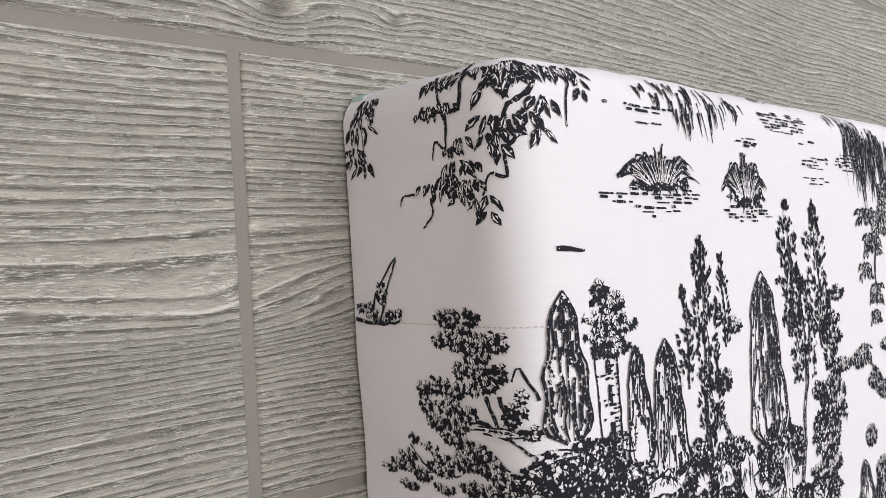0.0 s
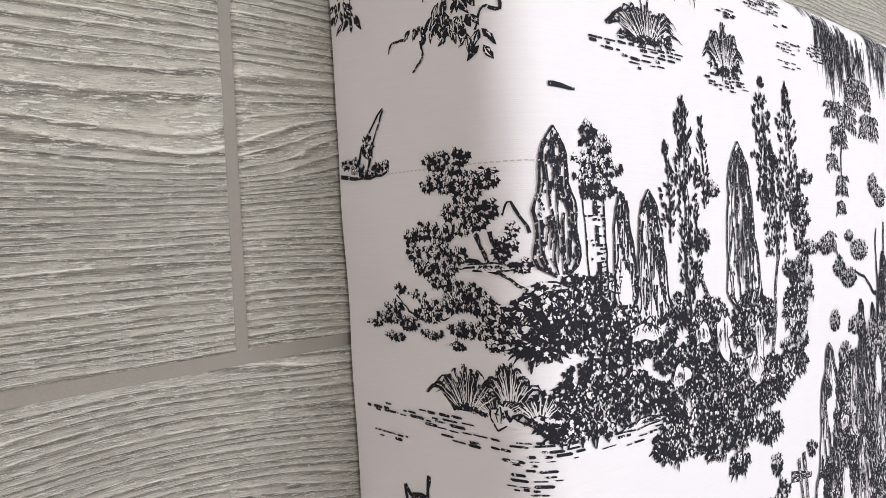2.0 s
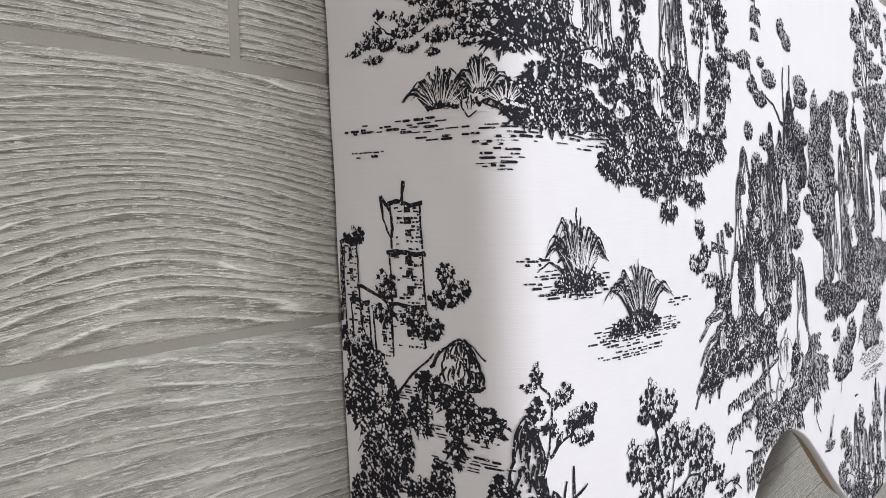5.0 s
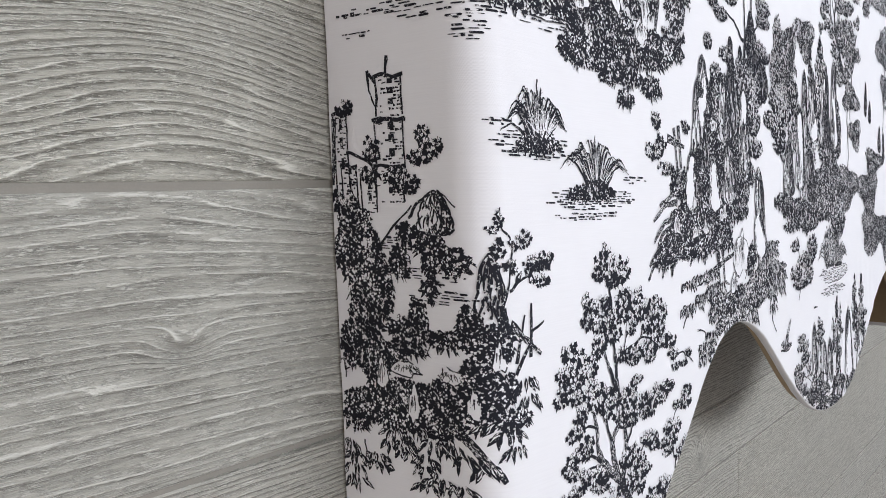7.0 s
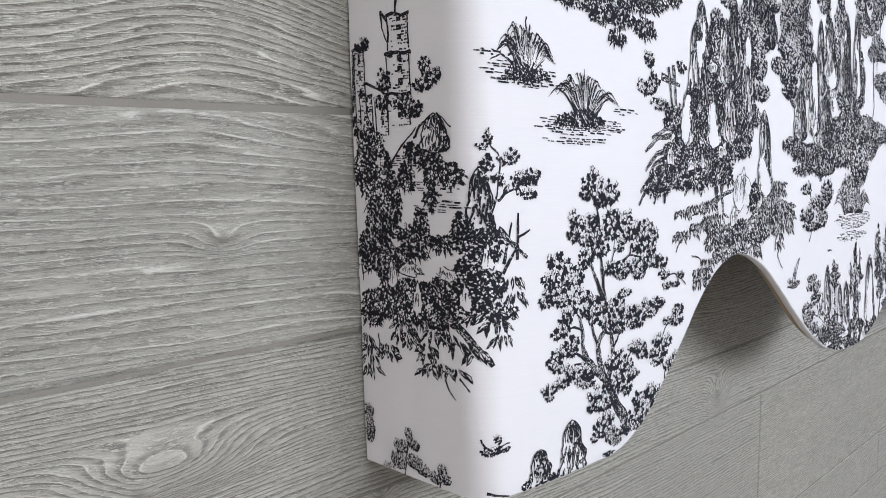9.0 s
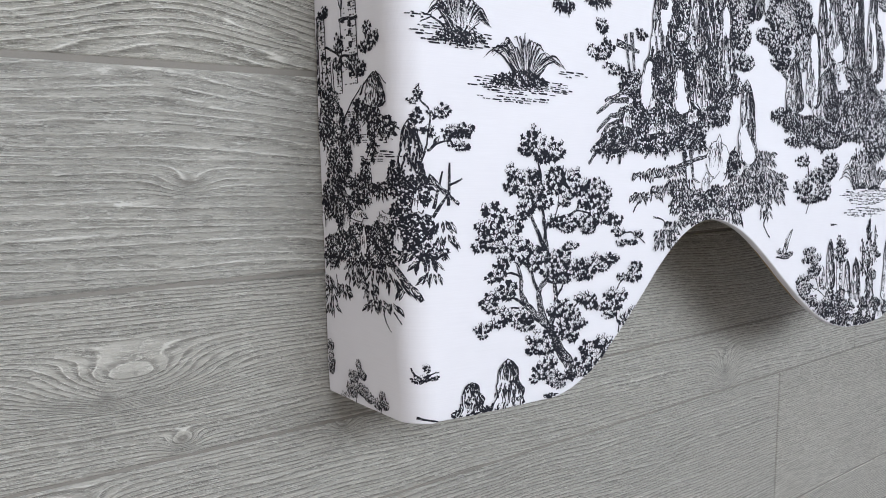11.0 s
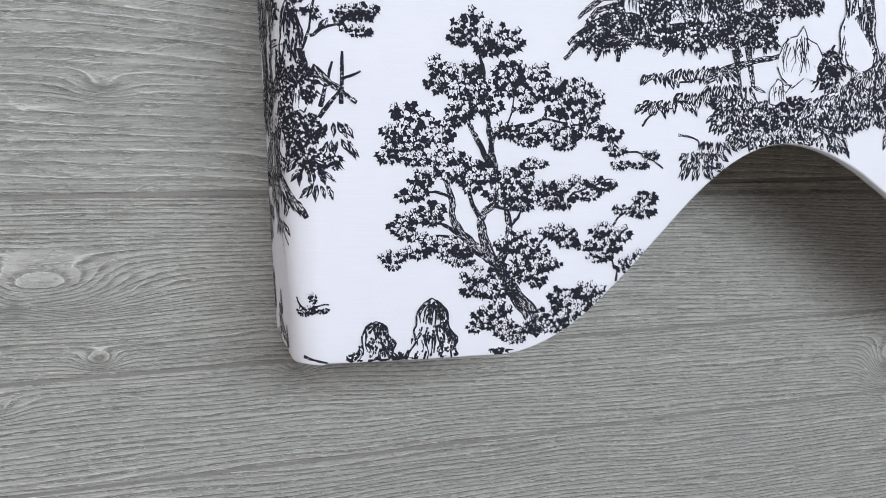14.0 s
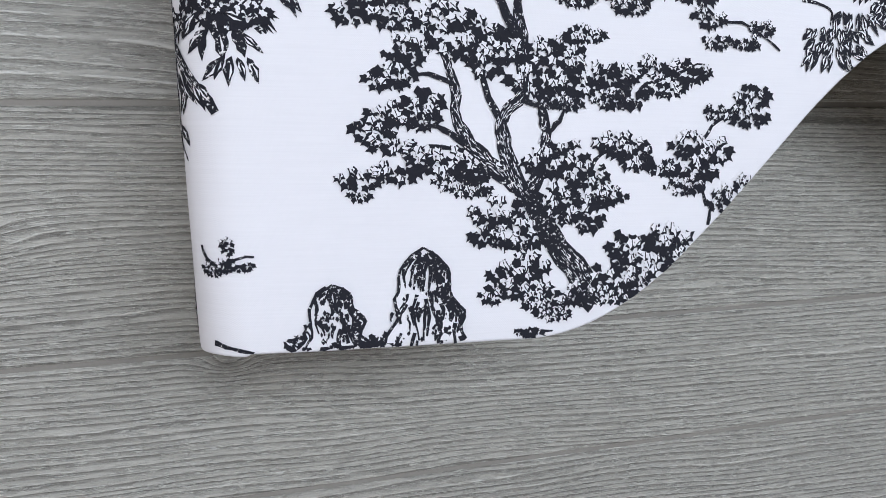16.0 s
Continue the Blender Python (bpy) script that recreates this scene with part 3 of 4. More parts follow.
    def drapes(self, spots):
        """Plain upright shapes, narrower at the top, drawn with long uneven folds and a broken outline."""
        for s, v, a, b in spots:
            s, v, a, b = s / 1e3, v / 1e3, a / 1e3, b / 1e3
            if a > 0.020:
                n = int(a / 0.010)
                for i in range(n):
                    k = -1 + 2 * (i + 0.5) / n
                    self.drapes([((s + a * k) * 1e3, (v + b * self.rng.uniform(-0.35, 0.2)) * 1e3, a / n * 800, b * 1e3 * self.rng.uniform(0.45, 0.8))])
                continue
            seed = self.rng.uniform(0, 90)

            def width(k, side):
                return a * (0.62 - 0.3 * k) * max(1 - abs(k) ** 5, 0.0) * (1.15 + 0.55 * noise.noise((k * 2.2 + seed, side, 1.0)))

            count = max(4, int(2 * a / 0.0017))
            for i in range(count):
                c = -1 + 2 * (i + 0.5) / count
                k = 0.97
                while k > -0.95:
                    down = max(k - self.rng.uniform(0.2, 0.8), -0.97)
                    steps = [k + (down - k) * q / 3 for q in range(4)]
                    sway = self.rng.uniform(-0.0006, 0.0006)
                    self.stroke([(s + c * width(q, 1.0 if c > 0 else -1.0) + sway * j, v + b * q) for j, q in enumerate(steps)], self.rng.uniform(0.0009, 0.0019), self.rng.uniform(0.0006, 0.0016), INK)
                    k = down - self.rng.uniform(0.0, 0.12)
            for side in (-1.0, 1.0):
                ks = [0.97 - 1.94 * q / 9 for q in range(10)]
                self.stroke([(s + side * width(k, side), v + b * k) for k in ks], 0.0009, 0.0011)
            for _ in range(int(a * b / 4e-6)):
                k, c = self.rng.uniform(-0.95, 0.95), self.rng.uniform(-1, 1)
                self.leaf(s + c * width(k, c), v + b * k, self.rng.uniform(0.0009, 0.0020), self.rng.uniform(0, 6))

    def lights(self, spots):
        """Bare, unprinted forms inside dark foliage, with a thin outline and a few folds."""
        for s, v, a, b in spots:
            s, v, a, b = s / 1e3, v / 1e3, a / 1e3, b / 1e3
            seed = self.rng.uniform(0, 50)
            ring = []
            for i in range(14):
                t = math.tau * i / 14
                r = 1 + 0.95 * noise.noise((math.cos(t) * 2.4 + seed, math.sin(t) * 2.4, 2.0))
                ring.append((s + a * r * math.cos(t) * (1 - 0.25 * math.sin(t)), v + b * r * math.sin(t)))
            self.shape(ring, COTTON, (s, v), 0.00062)
            for i in range(14):
                if self.rng.random() < 0.8:
                    self.stroke([ring[i], ring[(i + 1) % 14]], 0.0009, 0.0007, LINE, 0.0007)
            for _ in range(max(4, int(a / 0.0007))):
                k = self.rng.uniform(-0.75, 0.75)
                top, low = self.rng.uniform(0.1, 0.75), self.rng.uniform(-0.8, 0.0)
                self.stroke([(s + a * k * 0.8, v + b * top), (s + a * (k + self.rng.uniform(-0.2, 0.2)), v + b * (top + low) / 2), (s + a * k * 1.1, v + b * low)], 0.0009, 0.0003, LINE, 0.0007)

    def tufts(self, spots):
        """Arching blades from one root: s, v of the root, half spread, height."""
        for s, v, a, h in spots:
            s, v, a, h = s / 1e3, v / 1e3, a / 1e3, h / 1e3
            for i in range(40):
                k = self.rng.uniform(-1, 1)
                tall = h * (1 - 0.55 * k * k) * self.rng.uniform(0.55, 1.0)
                root = s + 0.35 * a * k
                tip = root + a * k * 0.95
                droop = tall * (0.02 + 0.45 * abs(k))
                w = self.rng.uniform(0.0018, 0.0038)
                self.stroke(self.curve([(root, v), (root + 0.25 * (tip - root), v + 0.55 * tall), (root + 0.62 * (tip - root), v + 0.95 * tall), (tip, v + tall - droop)]), w, 0.0003)
                if self.rng.random() < 0.6:
                    self.stroke(self.curve([(root, v + 0.2 * tall), (root + 0.25 * (tip - root), v + 0.55 * tall), (root + 0.55 * (tip - root), v + 0.88 * tall)]), 0.16 * w, 0.0002, COTTON, 0.00062)

    def fronds(self, spots):
        """Hanging sprays of long narrow leaves."""
        for s, v, a, b in spots:
            s, v, a, b = s / 1e3, v / 1e3, a / 1e3, b / 1e3
            for _ in range(max(8, int(a * b / 1.1e-5))):
                x, y = s + a * self.rng.uniform(-0.9, 0.8), v + b * self.rng.uniform(-0.3, 1)
                ln = b * self.rng.uniform(0.5, 1.1)
                d = self.rng.uniform(-0.2, 0.7) * ln
                self.stroke([(x, y), (x + 0.35 * d, y - 0.5 * ln), (x + 0.55 * d, y - ln)], self.rng.uniform(0.001, 0.0022), 0.0003)

    def ripples(self, spots):
        """Broken lines of water."""
        for s, v, a, b in spots:
            s, v, a, b = s / 1e3, v / 1e3, a / 1e3, b / 1e3
            y = v - b
            while y <= v + b:
                half = a * math.sqrt(max(1 - ((y - v) / (b * 1.1)) ** 2, 0.1))
                x = s - half * self.rng.uniform(0.7, 1)
                while x < s + half:
                    ln = self.rng.uniform(0.002, 0.010)
                    if self.rng.random() < 0.75:
                        yy = y + self.rng.uniform(-0.0004, 0.0004)
                        end, w = min(x + ln, s + half + 0.003), self.rng.uniform(0.0003, 0.0008)
                        self.shape([(x, yy), (x + 0.08 * ln, yy + w), (end - 0.12 * ln, yy + 0.8 * w), (end, yy), (end - 0.08 * ln, yy - 0.9 * w), (x + 0.12 * ln, yy - 0.8 * w)], LINE)
                    x += ln + self.rng.uniform(0.0004, 0.0022)
                y += self.rng.uniform(0.0013, 0.0021)

    def ruins(self, spots):
        """Masonry: an outlined block with ragged courses, one shaded side and dark openings."""
        for s, v, a, b in spots:
            s, v, a, b = s / 1e3, v / 1e3, a / 1e3, b / 1e3
            for x in (-a, a):
                self.stroke([(s + x, v - b), (s + x * 0.96, v), (s + x * 0.98, v + b)], 0.0014, 0.0011)
            y = v - b
            while y < v + b:
                x = s - a
                while x < s + a:
                    ln = self.rng.uniform(0.001, 0.004)
                    if self.rng.random() < 0.5 + 0.4 * (x - s) / a:
                        self.stroke([(x, y), (min(x + ln, s + a), y + self.rng.uniform(-0.0004, 0.0004))], self.rng.uniform(0.0008, 0.0016), 0.0007)
                    x += ln + self.rng.uniform(0.0003, 0.0015)
                y += self.rng.uniform(0.0014, 0.0022)
            for k in (-0.45, 0.1, 0.6):
                self.stroke([(s + 0.15 * a, v + b * k), (s + 0.15 * a, v + b * k + 0.3 * b)], 0.45 * a, 0.4 * a)
            self.stroke([(s - 1.15 * a, v + b), (s - 0.5 * a, v + b + 0.001), (s + 0.4 * a, v + b - 0.001), (s + 1.15 * a, v + b)], 0.0022, 0.002)

    def curve(self, points):
        """Rounds the bends of a line; a long one sways a little."""
        ends, out = [points[0]] + points + [points[-1]], []
        for a, b, c, d in zip(ends, ends[1:], ends[2:], ends[3:]):
            ln = math.hypot(c[0] - b[0], c[1] - b[1])
            sway = self.rng.uniform(-0.05, 0.05) * ln * (len(points) > 2)
            for i in range(4):
                t = i / 4
                s, v = (0.5 * (2 * q + (r - p) * t + (2 * p - 5 * q + 4 * r - u) * t * t + (3 * q - p - 3 * r + u) * t ** 3) for p, q, r, u in zip(a, b, c, d))
                w = sway * math.sin(math.tau * t) / (ln or 1.0)
                out.append((s - (c[1] - b[1]) * w, v + (c[0] - b[0]) * w))
        return out + [points[-1]]

    def lines(self, *rows):
        """Trunks, branches and poles: the width, then points along the line."""
        for w, *points in rows:
            line = self.curve([(s / 1e3, v / 1e3) for s, v in points])
            self.stroke(line, w / 1e3, w / 1e3 * 0.5)
            if w > 3.5:
                for (p, q), (r, t) in zip(line, line[1:]):
                    for _ in range(int(math.hypot(r - p, t - q) * w * 350)):
                        k, off = self.rng.random(), self.rng.uniform(-0.33, 0.33) * w / 1e3
                        ln = math.hypot(r - p, t - q)
                        dx, dy = (r - p) / ln, (t - q) / ln
                        x, y, h, e = p + dx * ln * k - dy * off, q + dy * ln * k + dx * off, self.rng.uniform(0.0006, 0.0016), self.rng.uniform(0.0001, 0.00022)
                        self.shape([(x - dx * h, y - dy * h), (x - dy * e, y + dx * e), (x + dx * h, y + dy * h), (x + dy * e, y - dx * e)], COTTON)

    def done(self):
        verts, faces, kinds = [], [], []
        for k, m in enumerate((INK, LINE, COTTON)):
            n = len(verts)
            verts += self.verts[m]
            faces += [tuple(i + n for i in f) for f in self.faces[m]]
            kinds += [k] * len(self.faces[m])
        ob = part(self.name, verts, faces, INK, fabric, self.label)
        ob.data.materials.append(LINE)
        ob.data.materials.append(COTTON)
        ob.data.polygons.foreach_set("material_index", kinds)
        return ob


DROP = (0.550, -0.359)  # the print repeats by this step along and down the cloth

def draw_garden(p):
    p.spires([(108, 62, 14, 48), (124, 79, 5.7, 21), (91, 65, 7, 22), (193, 93, 15, 33), (226, 87, 15, 39), (238, 38, 14, 37), (203, 60, 17, 29)])
    p.robes([(15, 62, 13, 29), (55, 41, 10, 25), (75, 37, 15, 30), (161, 49, 23, 43)])
    p.ruins([(37, 41, 6.5, 25), (47, 18, 11, 13)])
    p.boughs([(36, 90, 4.4, 3.7), (41, 85, 10, 3.7), (37, 79, 11, 3.2), (48, 76, 9, 3.3), (36, 72, 10, 3.7), (41, 67, 11, 3.3), (120, 44, 5.8, 5.5), (248, 76, 9, 3.4), (132, 68, 7.2, 3.4), (237, 63, 13, 4), (240, 52, 12, 3.7), (247, 35, 17, 3.7), (227, 25, 17, 6), (234, 11, 16, 4.7), (227, -5, 12, 9), (221, -18, 19, 5.3)], 2.2)
    p.boughs([(-37, 80, 7, 3.3), (-24, 81, 5.5, 3.2), (-29, 74, 9, 3.7), (-17, 72, 7.7, 4), (-10, 72, 3.4, 3.5), (-43, 71, 3.3, 3.1), (-33, 70, 7.6, 2.6), (-21, 66, 6.6, 2.9), (-11, 60, 4, 3.6), (-24, 61, 7.3, 4.1), (-32, 59, 3.2, 3), (-25, 53, 4.3, 3), (-17, 55, 5.4, 2.7), (-46, 52, 7.4, 3.4), (-35, 51, 5.1, 3), (-55, 49, 3.5, 3.4), (-40, 44, 7.2, 3.6), (-54, 43, 3.5, 3.4), (-48, 37, 5.4, 3.9), (-36, 37, 7.1, 3.5)], 1.9, 0.85)
    p.boughs([(-28, 42, 5, 3), (-5, 46, 3.2, 3.1), (-3, 52, 1.6, 3.1), (-1, 38, 3.2, 2.4), (-7, 43, 2.9, 2.7), (-27, 28, 10, 3.9), (-40, 31, 5.9, 2.6), (-19, 23, 9, 4.1), (-34, 22, 8, 3.5), (-48, 22, 4.7, 3.1), (-48, 17, 7.5, 3.2), (-69, 19, 5.5, 2.8), (-73, 15, 7.5, 2.8), (-83, 11, 5.1, 1.8), (-56, 25, 3.2, 1.5), (-64, 27, 2.9, 2), (-61, 12, 7.1, 2.5), (-46, 9, 6.1, 2.2), (-69, 6, 5.5, 2), (-29, 12, 6.9, 3)], 1.9, 0.85)
    p.boughs([(-20, 12, 7.3, 3.4), (-31, 5, 4.1, 1.9), (-11, 19, 6.2, 4), (-7, 12, 6.1, 3.8), (-12, 6, 3.4, 1.8), (-3, 21, 5.1, 2.9), (-91, 83, 5.5, 2.3), (-81, 79, 9, 2.3), (-70, 81, 4.4, 2), (-79, 90, 3, 5.1)], 1.9, 0.85)
    p.masses([(7, 20, 12, 8), (19, 13, 16, 10), (5, 6, 10, 5.8), (27, -10, 18, 9), (12, -22, 13, 9), (3, -17, 7.9, 4.5), (31, -27, 21, 6.1), (55, -17, 19, 6.9), (75, 2, 17, 9), (91, -9, 19, 6.3), (112, -36, 39, 9), (92, -47, 25, 9), (138, -53, 32, 10), (179, -34, 40, 14), (211, -30, 28, 7.8), (126, -20, 33, 10), (79, -45, 13, 6.2), (145, -69, 11, 5.9), (183, -59, 15, 8), (94, 12, 11, 7.9)])
    p.masses([(20, 27, 19, 5.9), (53, 5, 15, 14), (37, 11, 14, 14), (77, -24, 24, 6.7), (123, 2, 21, 14), (169, 1, 26, 17), (224, 2, 17, 17)])
    p.lights([(68, 6, 15, 5), (114, -1, 7.4, 5.5), (136, -4, 7.5, 11), (169, -24, 10, 9), (176, -9, 5.8, 11), (49, 27, 6.6, 3.4), (93, -18, 8, 4.8), (-12, 37, 10, 1.6), (10, 29, 10, 1.8), (62, -33, 16, 1.8), (-11, -21, 5.8, 4.5)])
    p.lines((4.5, (191, -26), (198, 9), (206, 38), (214, 64), (207, 82)), (3.1, (188, 59), (195, 84), (195, 109)), (3.3, (106, -2), (104, 22), (104, 44), (109, 71)), (4.8, (141, -7), (117, 25), (98, 49)), (1.9, (-36, 43), (-12, 36), (0, 29)), (2.6, (-18, 50), (-15, 44), (-12, 39)), (2.0, (-11, 51), (-9, 43), (-7, 38)), (1.2, (-54, 14), (-61, 19), (-67, 24)))
    p.lines((1.2, (-74, 13), (-54, 14), (-35, 16)), (1.0, (-19, 53), (-21, 61), (-26, 68)), (1.3, (3, 50), (-3, 62), (-6, 57)), (2.4, (14, 107), (29, 106)), (1.5, (-85, 76), (-83, 89), (-67, 105)), (1.5, (-80, 77), (-75, 91), (-67, 104)), (1.9, (-99, 77), (-78, 75), (-66, 78)), (2.2, (176, -52), (176, -34)))
    p.lines((1.8, (-23, -18), (-19, -10), (-12, -7), (-8, -12), (-6, -20)))
    p.tufts([(-29, -22, 19, 20), (-8, -17, 10, 18), (2, -22, 9, 13), (-14, -22, 15, 11)])
    p.ripples([(-61, -28, 34, 3), (-33, -33, 19, 2.9), (2, -36, 17, 6.3), (-3, -47, 10, 4.1), (-79, -40, 19, 1), (48, -37, 29, 2.9)])
    return p.done()


def draw_spray(p):
    p.leaves([(-84, 169, 7.5, 4.2), (-82, 175, 5.8, 2.6), (-86, 161, 8, 3.3), (-91, 151, 5.7, 4.1), (-84, 145, 5.1, 2.8)], 2.2, 0.45)
    p.lines((1.4, (-86, 177), (-84, 163), (-83, 145)))
    return p.done()


def draw_bough(p):
    p.leaves([(-38, 175, 7.5, 2.4), (-33, 178, 6.6, 2.3), (-23, 176, 4.8, 3.4), (-16, 177, 5.2, 2.9), (-5, 175, 4.3, 5.6), (0, 176, 3.9, 6.6), (3, 177, 4.6, 4.9), (6, 174, 3.5, 3.5), (18, 176, 4.9, 3.9), (25, 176, 5.1, 3.3), (-7, 167, 2.2, 3.3), (1, 169, 2.5, 3.4), (32, 177, 5.6, 3.4), (35, 170, 2.5, 4.7), (-34, 164, 6.7, 2.5), (-41, 163, 4.2, 1.8), (-25, 164, 3.2, 1.8), (-6, 155, 4.8, 3.8), (-1, 155, 3.2, 3.6), (-8, 149, 2.3, 2.6)], 2.4, 0.45)
    p.leaves([(-5, 145, 2.6, 2.8), (-3, 150, 2.9, 2.8), (11, 162, 4.1, 2.8), (15, 161, 3.1, 3.6), (8, 155, 2.8, 3.6), (11, 150, 2.7, 3.2), (6, 157, 2.3, 2.5), (-25, 147, 4.9, 2), (-19, 149, 4.1, 2.4), (-25, 139, 6.2, 3.8), (-17, 140, 4.1, 2), (-30, 135, 5, 3.4), (-41, 133, 6, 2.1), (-33, 130, 4.4, 2.5), (-24, 132, 5.5, 3.3), (-16, 133, 4.1, 2), (-23, 128, 4.2, 2), (-15, 125, 2.2, 2.8), (-9, 123, 1.3, 6)], 2.4, 0.45)
    p.lines((2.6, (-22, 188), (-20, 172), (-20, 163), (-30, 163), (-42, 164)), (1.6, (-28, 162), (-29, 149), (-35, 151), (-37, 144)), (2.6, (13, 176), (7, 166), (0, 162), (-2, 156)), (1.9, (6, 157), (2, 149), (-2, 144), (-2, 135), (-8, 136), (-11, 128)), (1.4, (-50, 131), (-58, 131), (-60, 126)), (1.4, (-40, 129), (-40, 122), (-46, 117)), (1.4, (28, 173), (25, 162), (25, 154)), (1.9, (-38, 180), (-30, 165)))
    return p.done()


def draw_willow(p):
    p.masses([(82, 135, 21, 4.1), (154, 130, 16, 5.5)])
    p.tufts([(82, 131, 25, 21), (153, 125, 19, 27)])
    p.fronds([(70, 174, 7.6, 4.8), (86, 173, 14, 7.5), (100, 168, 13, 11), (113, 167, 18, 13), (135, 171, 15, 11), (151, 171, 10, 8), (277, 177, 22, 9), (299, 165, 31, 16), (314, 149, 25, 20)])
    p.ripples([(74, 128, 36, 4.8), (73, 121, 20, 1.7), (70, 165, 27, 1.4), (74, 160, 20, 1), (155, 121, 25, 3.9), (196, 169, 31, 5.5), (184, 184, 18, 3.2), (158, 156, 13, 1.7), (233, 149, 21, 3.1), (231, 139, 17, 1.9), (279, 151, 20, 4.7), (221, 160, 16, 1.5)])
    return p.done()


def draw_pendant(p):
    p.fronds([(304, 154, 34, 18), (337, 152, 31, 19), (401, 163, 36, 25)])
    p.leaves([(299, 120, 12, 5.1), (325, 116, 15, 8), (307, 103, 12, 6.6), (346, 134, 24, 9), (294, 87, 9, 5.1), (308, 73, 9, 5.9), (305, 58, 6.4, 4.4), (367, 113, 17, 8), (284, 37, 7.2, 6.5)], 2.2, 0.5)
    p.lines((3.4, (350, 162), (328, 131), (312, 99), (306, 66)))
    return p.done()


def draw_terrace(p):
    p.robes([(273, -49, 15, 24), (330, -59, 19, 34)])
    p.masses([(321, -76, 34, 15), (299, -52, 15, 16), (366, -50, 23, 27)])
    p.boughs([(368, 73, 10, 7.8), (382, 65, 12, 6.7), (275, 35, 10, 5), (317, 40, 6.9, 3.7), (296, 21, 10, 6), (313, 13, 13, 6.1), (335, 30, 15, 6.3), (416, 35, 18, 7.4), (414, 22, 18, 6), (403, -3, 18, 6.9), (418, -8, 14, 6.1), (286, -12, 8, 6.7), (322, -18, 13, 6.3), (301, -35, 11, 7.3), (355, -29, 17, 12), (383, -36, 17, 13), (451, -19, 17, 24), (465, -48, 26, 20), (456, 16, 12, 19)], 1.9)
    p.lines((4.8, (363, -72), (364, -15), (371, 43)), (4.8, (380, -36), (387, 47)), (3.3, (365, -2), (333, 13), (308, 18)), (3.4, (385, 5), (406, 20)))
    return p.done()


def draw_terrace2(p):
    p.masses([(271, -121, 27, 29), (308, -128, 20, 25), (343, -105, 16, 31), (233, -149, 27, 11), (296, -75, 16, 24)])
    p.robes([(264, -79, 21, 37), (317, -63, 20, 29), (361, -78, 18, 41), (248, -122, 18, 24), (292, -122, 16, 23), (325, -112, 19, 29)])
    p.masses([(248, -159, 46, 13), (287, -160, 43, 14), (218, -168, 32, 11), (196, -178, 19, 5.9), (331, -144, 37, 11), (357, -122, 15, 19), (262, -141, 34, 9), (227, -124, 19, 12), (255, -174, 39, 5.8), (308, -93, 13, 20), (279, -101, 11, 24), (375, -113, 15, 10)])
    p.boughs([(188, -80, 6.6, 6.1), (184, -101, 13, 5.7), (195, -95, 7.4, 5.8), (237, -82, 5.8, 4.6), (201, -113, 12, 4), (384, -65, 17, 15), (389, -91, 19, 8), (394, -45, 14, 9)], 2.4)
    p.lines((4.9, (216, -84), (222, -124)), (5.0, (224, -82), (227, -119)), (6.5, (205, -92), (234, -97)), (5.1, (220, -138), (201, -139), (180, -150)), (5.1, (220, -148), (197, -151), (180, -165)), (5.0, (211, -162), (190, -167), (173, -181)), (5.0, (203, -173), (183, -179), (170, -190)), (4.6, (233, -128), (211, -132), (190, -140)))
    p.lines((4.6, (225, -173), (210, -180), (207, -190)), (4.7, (247, -177), (240, -185)), (4.8, (271, -177), (267, -186)), (5.0, (295, -174), (300, -183)), (4.5, (214, -155), (193, -159), (184, -173)), (4.5, (218, -171), (198, -180), (191, -190)))
    p.lights([(218, -153, 5.8, 7.4), (251, -160, 6.1, 4.3), (271, -157, 4, 6.3), (308, -147, 7.6, 6), (292, -78, 7.2, 5.3)])
    return p.done()


def draw_herder(p):
    p.masses([(325, -237, 35, 7.3), (376, -220, 33, 12), (421, -209, 31, 11), (295, -219, 17, 9)])
    p.masses([(371, -187, 14, 13), (339, -219, 31, 12), (321, -230, 26, 7.3), (314, -170, 17, 6.6)])
    p.leaves([(240, -199, 15, 3.3), (259, -196, 14, 3.4), (279, -194, 13, 4.4), (291, -206, 18, 5), (247, -216, 18, 3.4), (232, -218, 10, 2.9), (267, -211, 16, 3.9), (299, -216, 17, 6.1), (291, -226, 15, 6.1), (308, -237, 19, 5.6), (270, -251, 16, 5.5), (266, -259, 11, 4.5), (278, -243, 11, 4.5), (330, -235, 23, 5.8), (352, -227, 22, 6.9), (371, -239, 17, 6), (376, -214, 25, 7), (405, -220, 26, 6.6), (420, -198, 27, 7.8), (425, -181, 19, 7.2)], 2.9, 0.6)
    p.leaves([(447, -204, 21, 9), (410, -193, 20, 7.2), (442, -218, 19, 8), (385, -204, 18, 6), (396, -261, 12, 3.3), (406, -270, 8, 2.8), (431, -232, 7.3, 8)], 2.9, 0.6)
    p.robes([(397, -148, 20, 41)])
    p.lights([(346, -180, 17, 18), (330, -205, 8, 7.8)])
    p.lines((5.6, (295, -178), (299, -203)), (5.7, (305, -176), (309, -202)), (6.7, (271, -199), (300, -188), (334, -180)), (1.7, (232, -199), (255, -201), (275, -196)), (1.7, (224, -230), (232, -222), (251, -216)), (1.8, (251, -235), (266, -238), (266, -245)), (2.2, (432, -237), (428, -249), (439, -261)), (2.1, (376, -171), (366, -193), (357, -204)))
    return p.done()


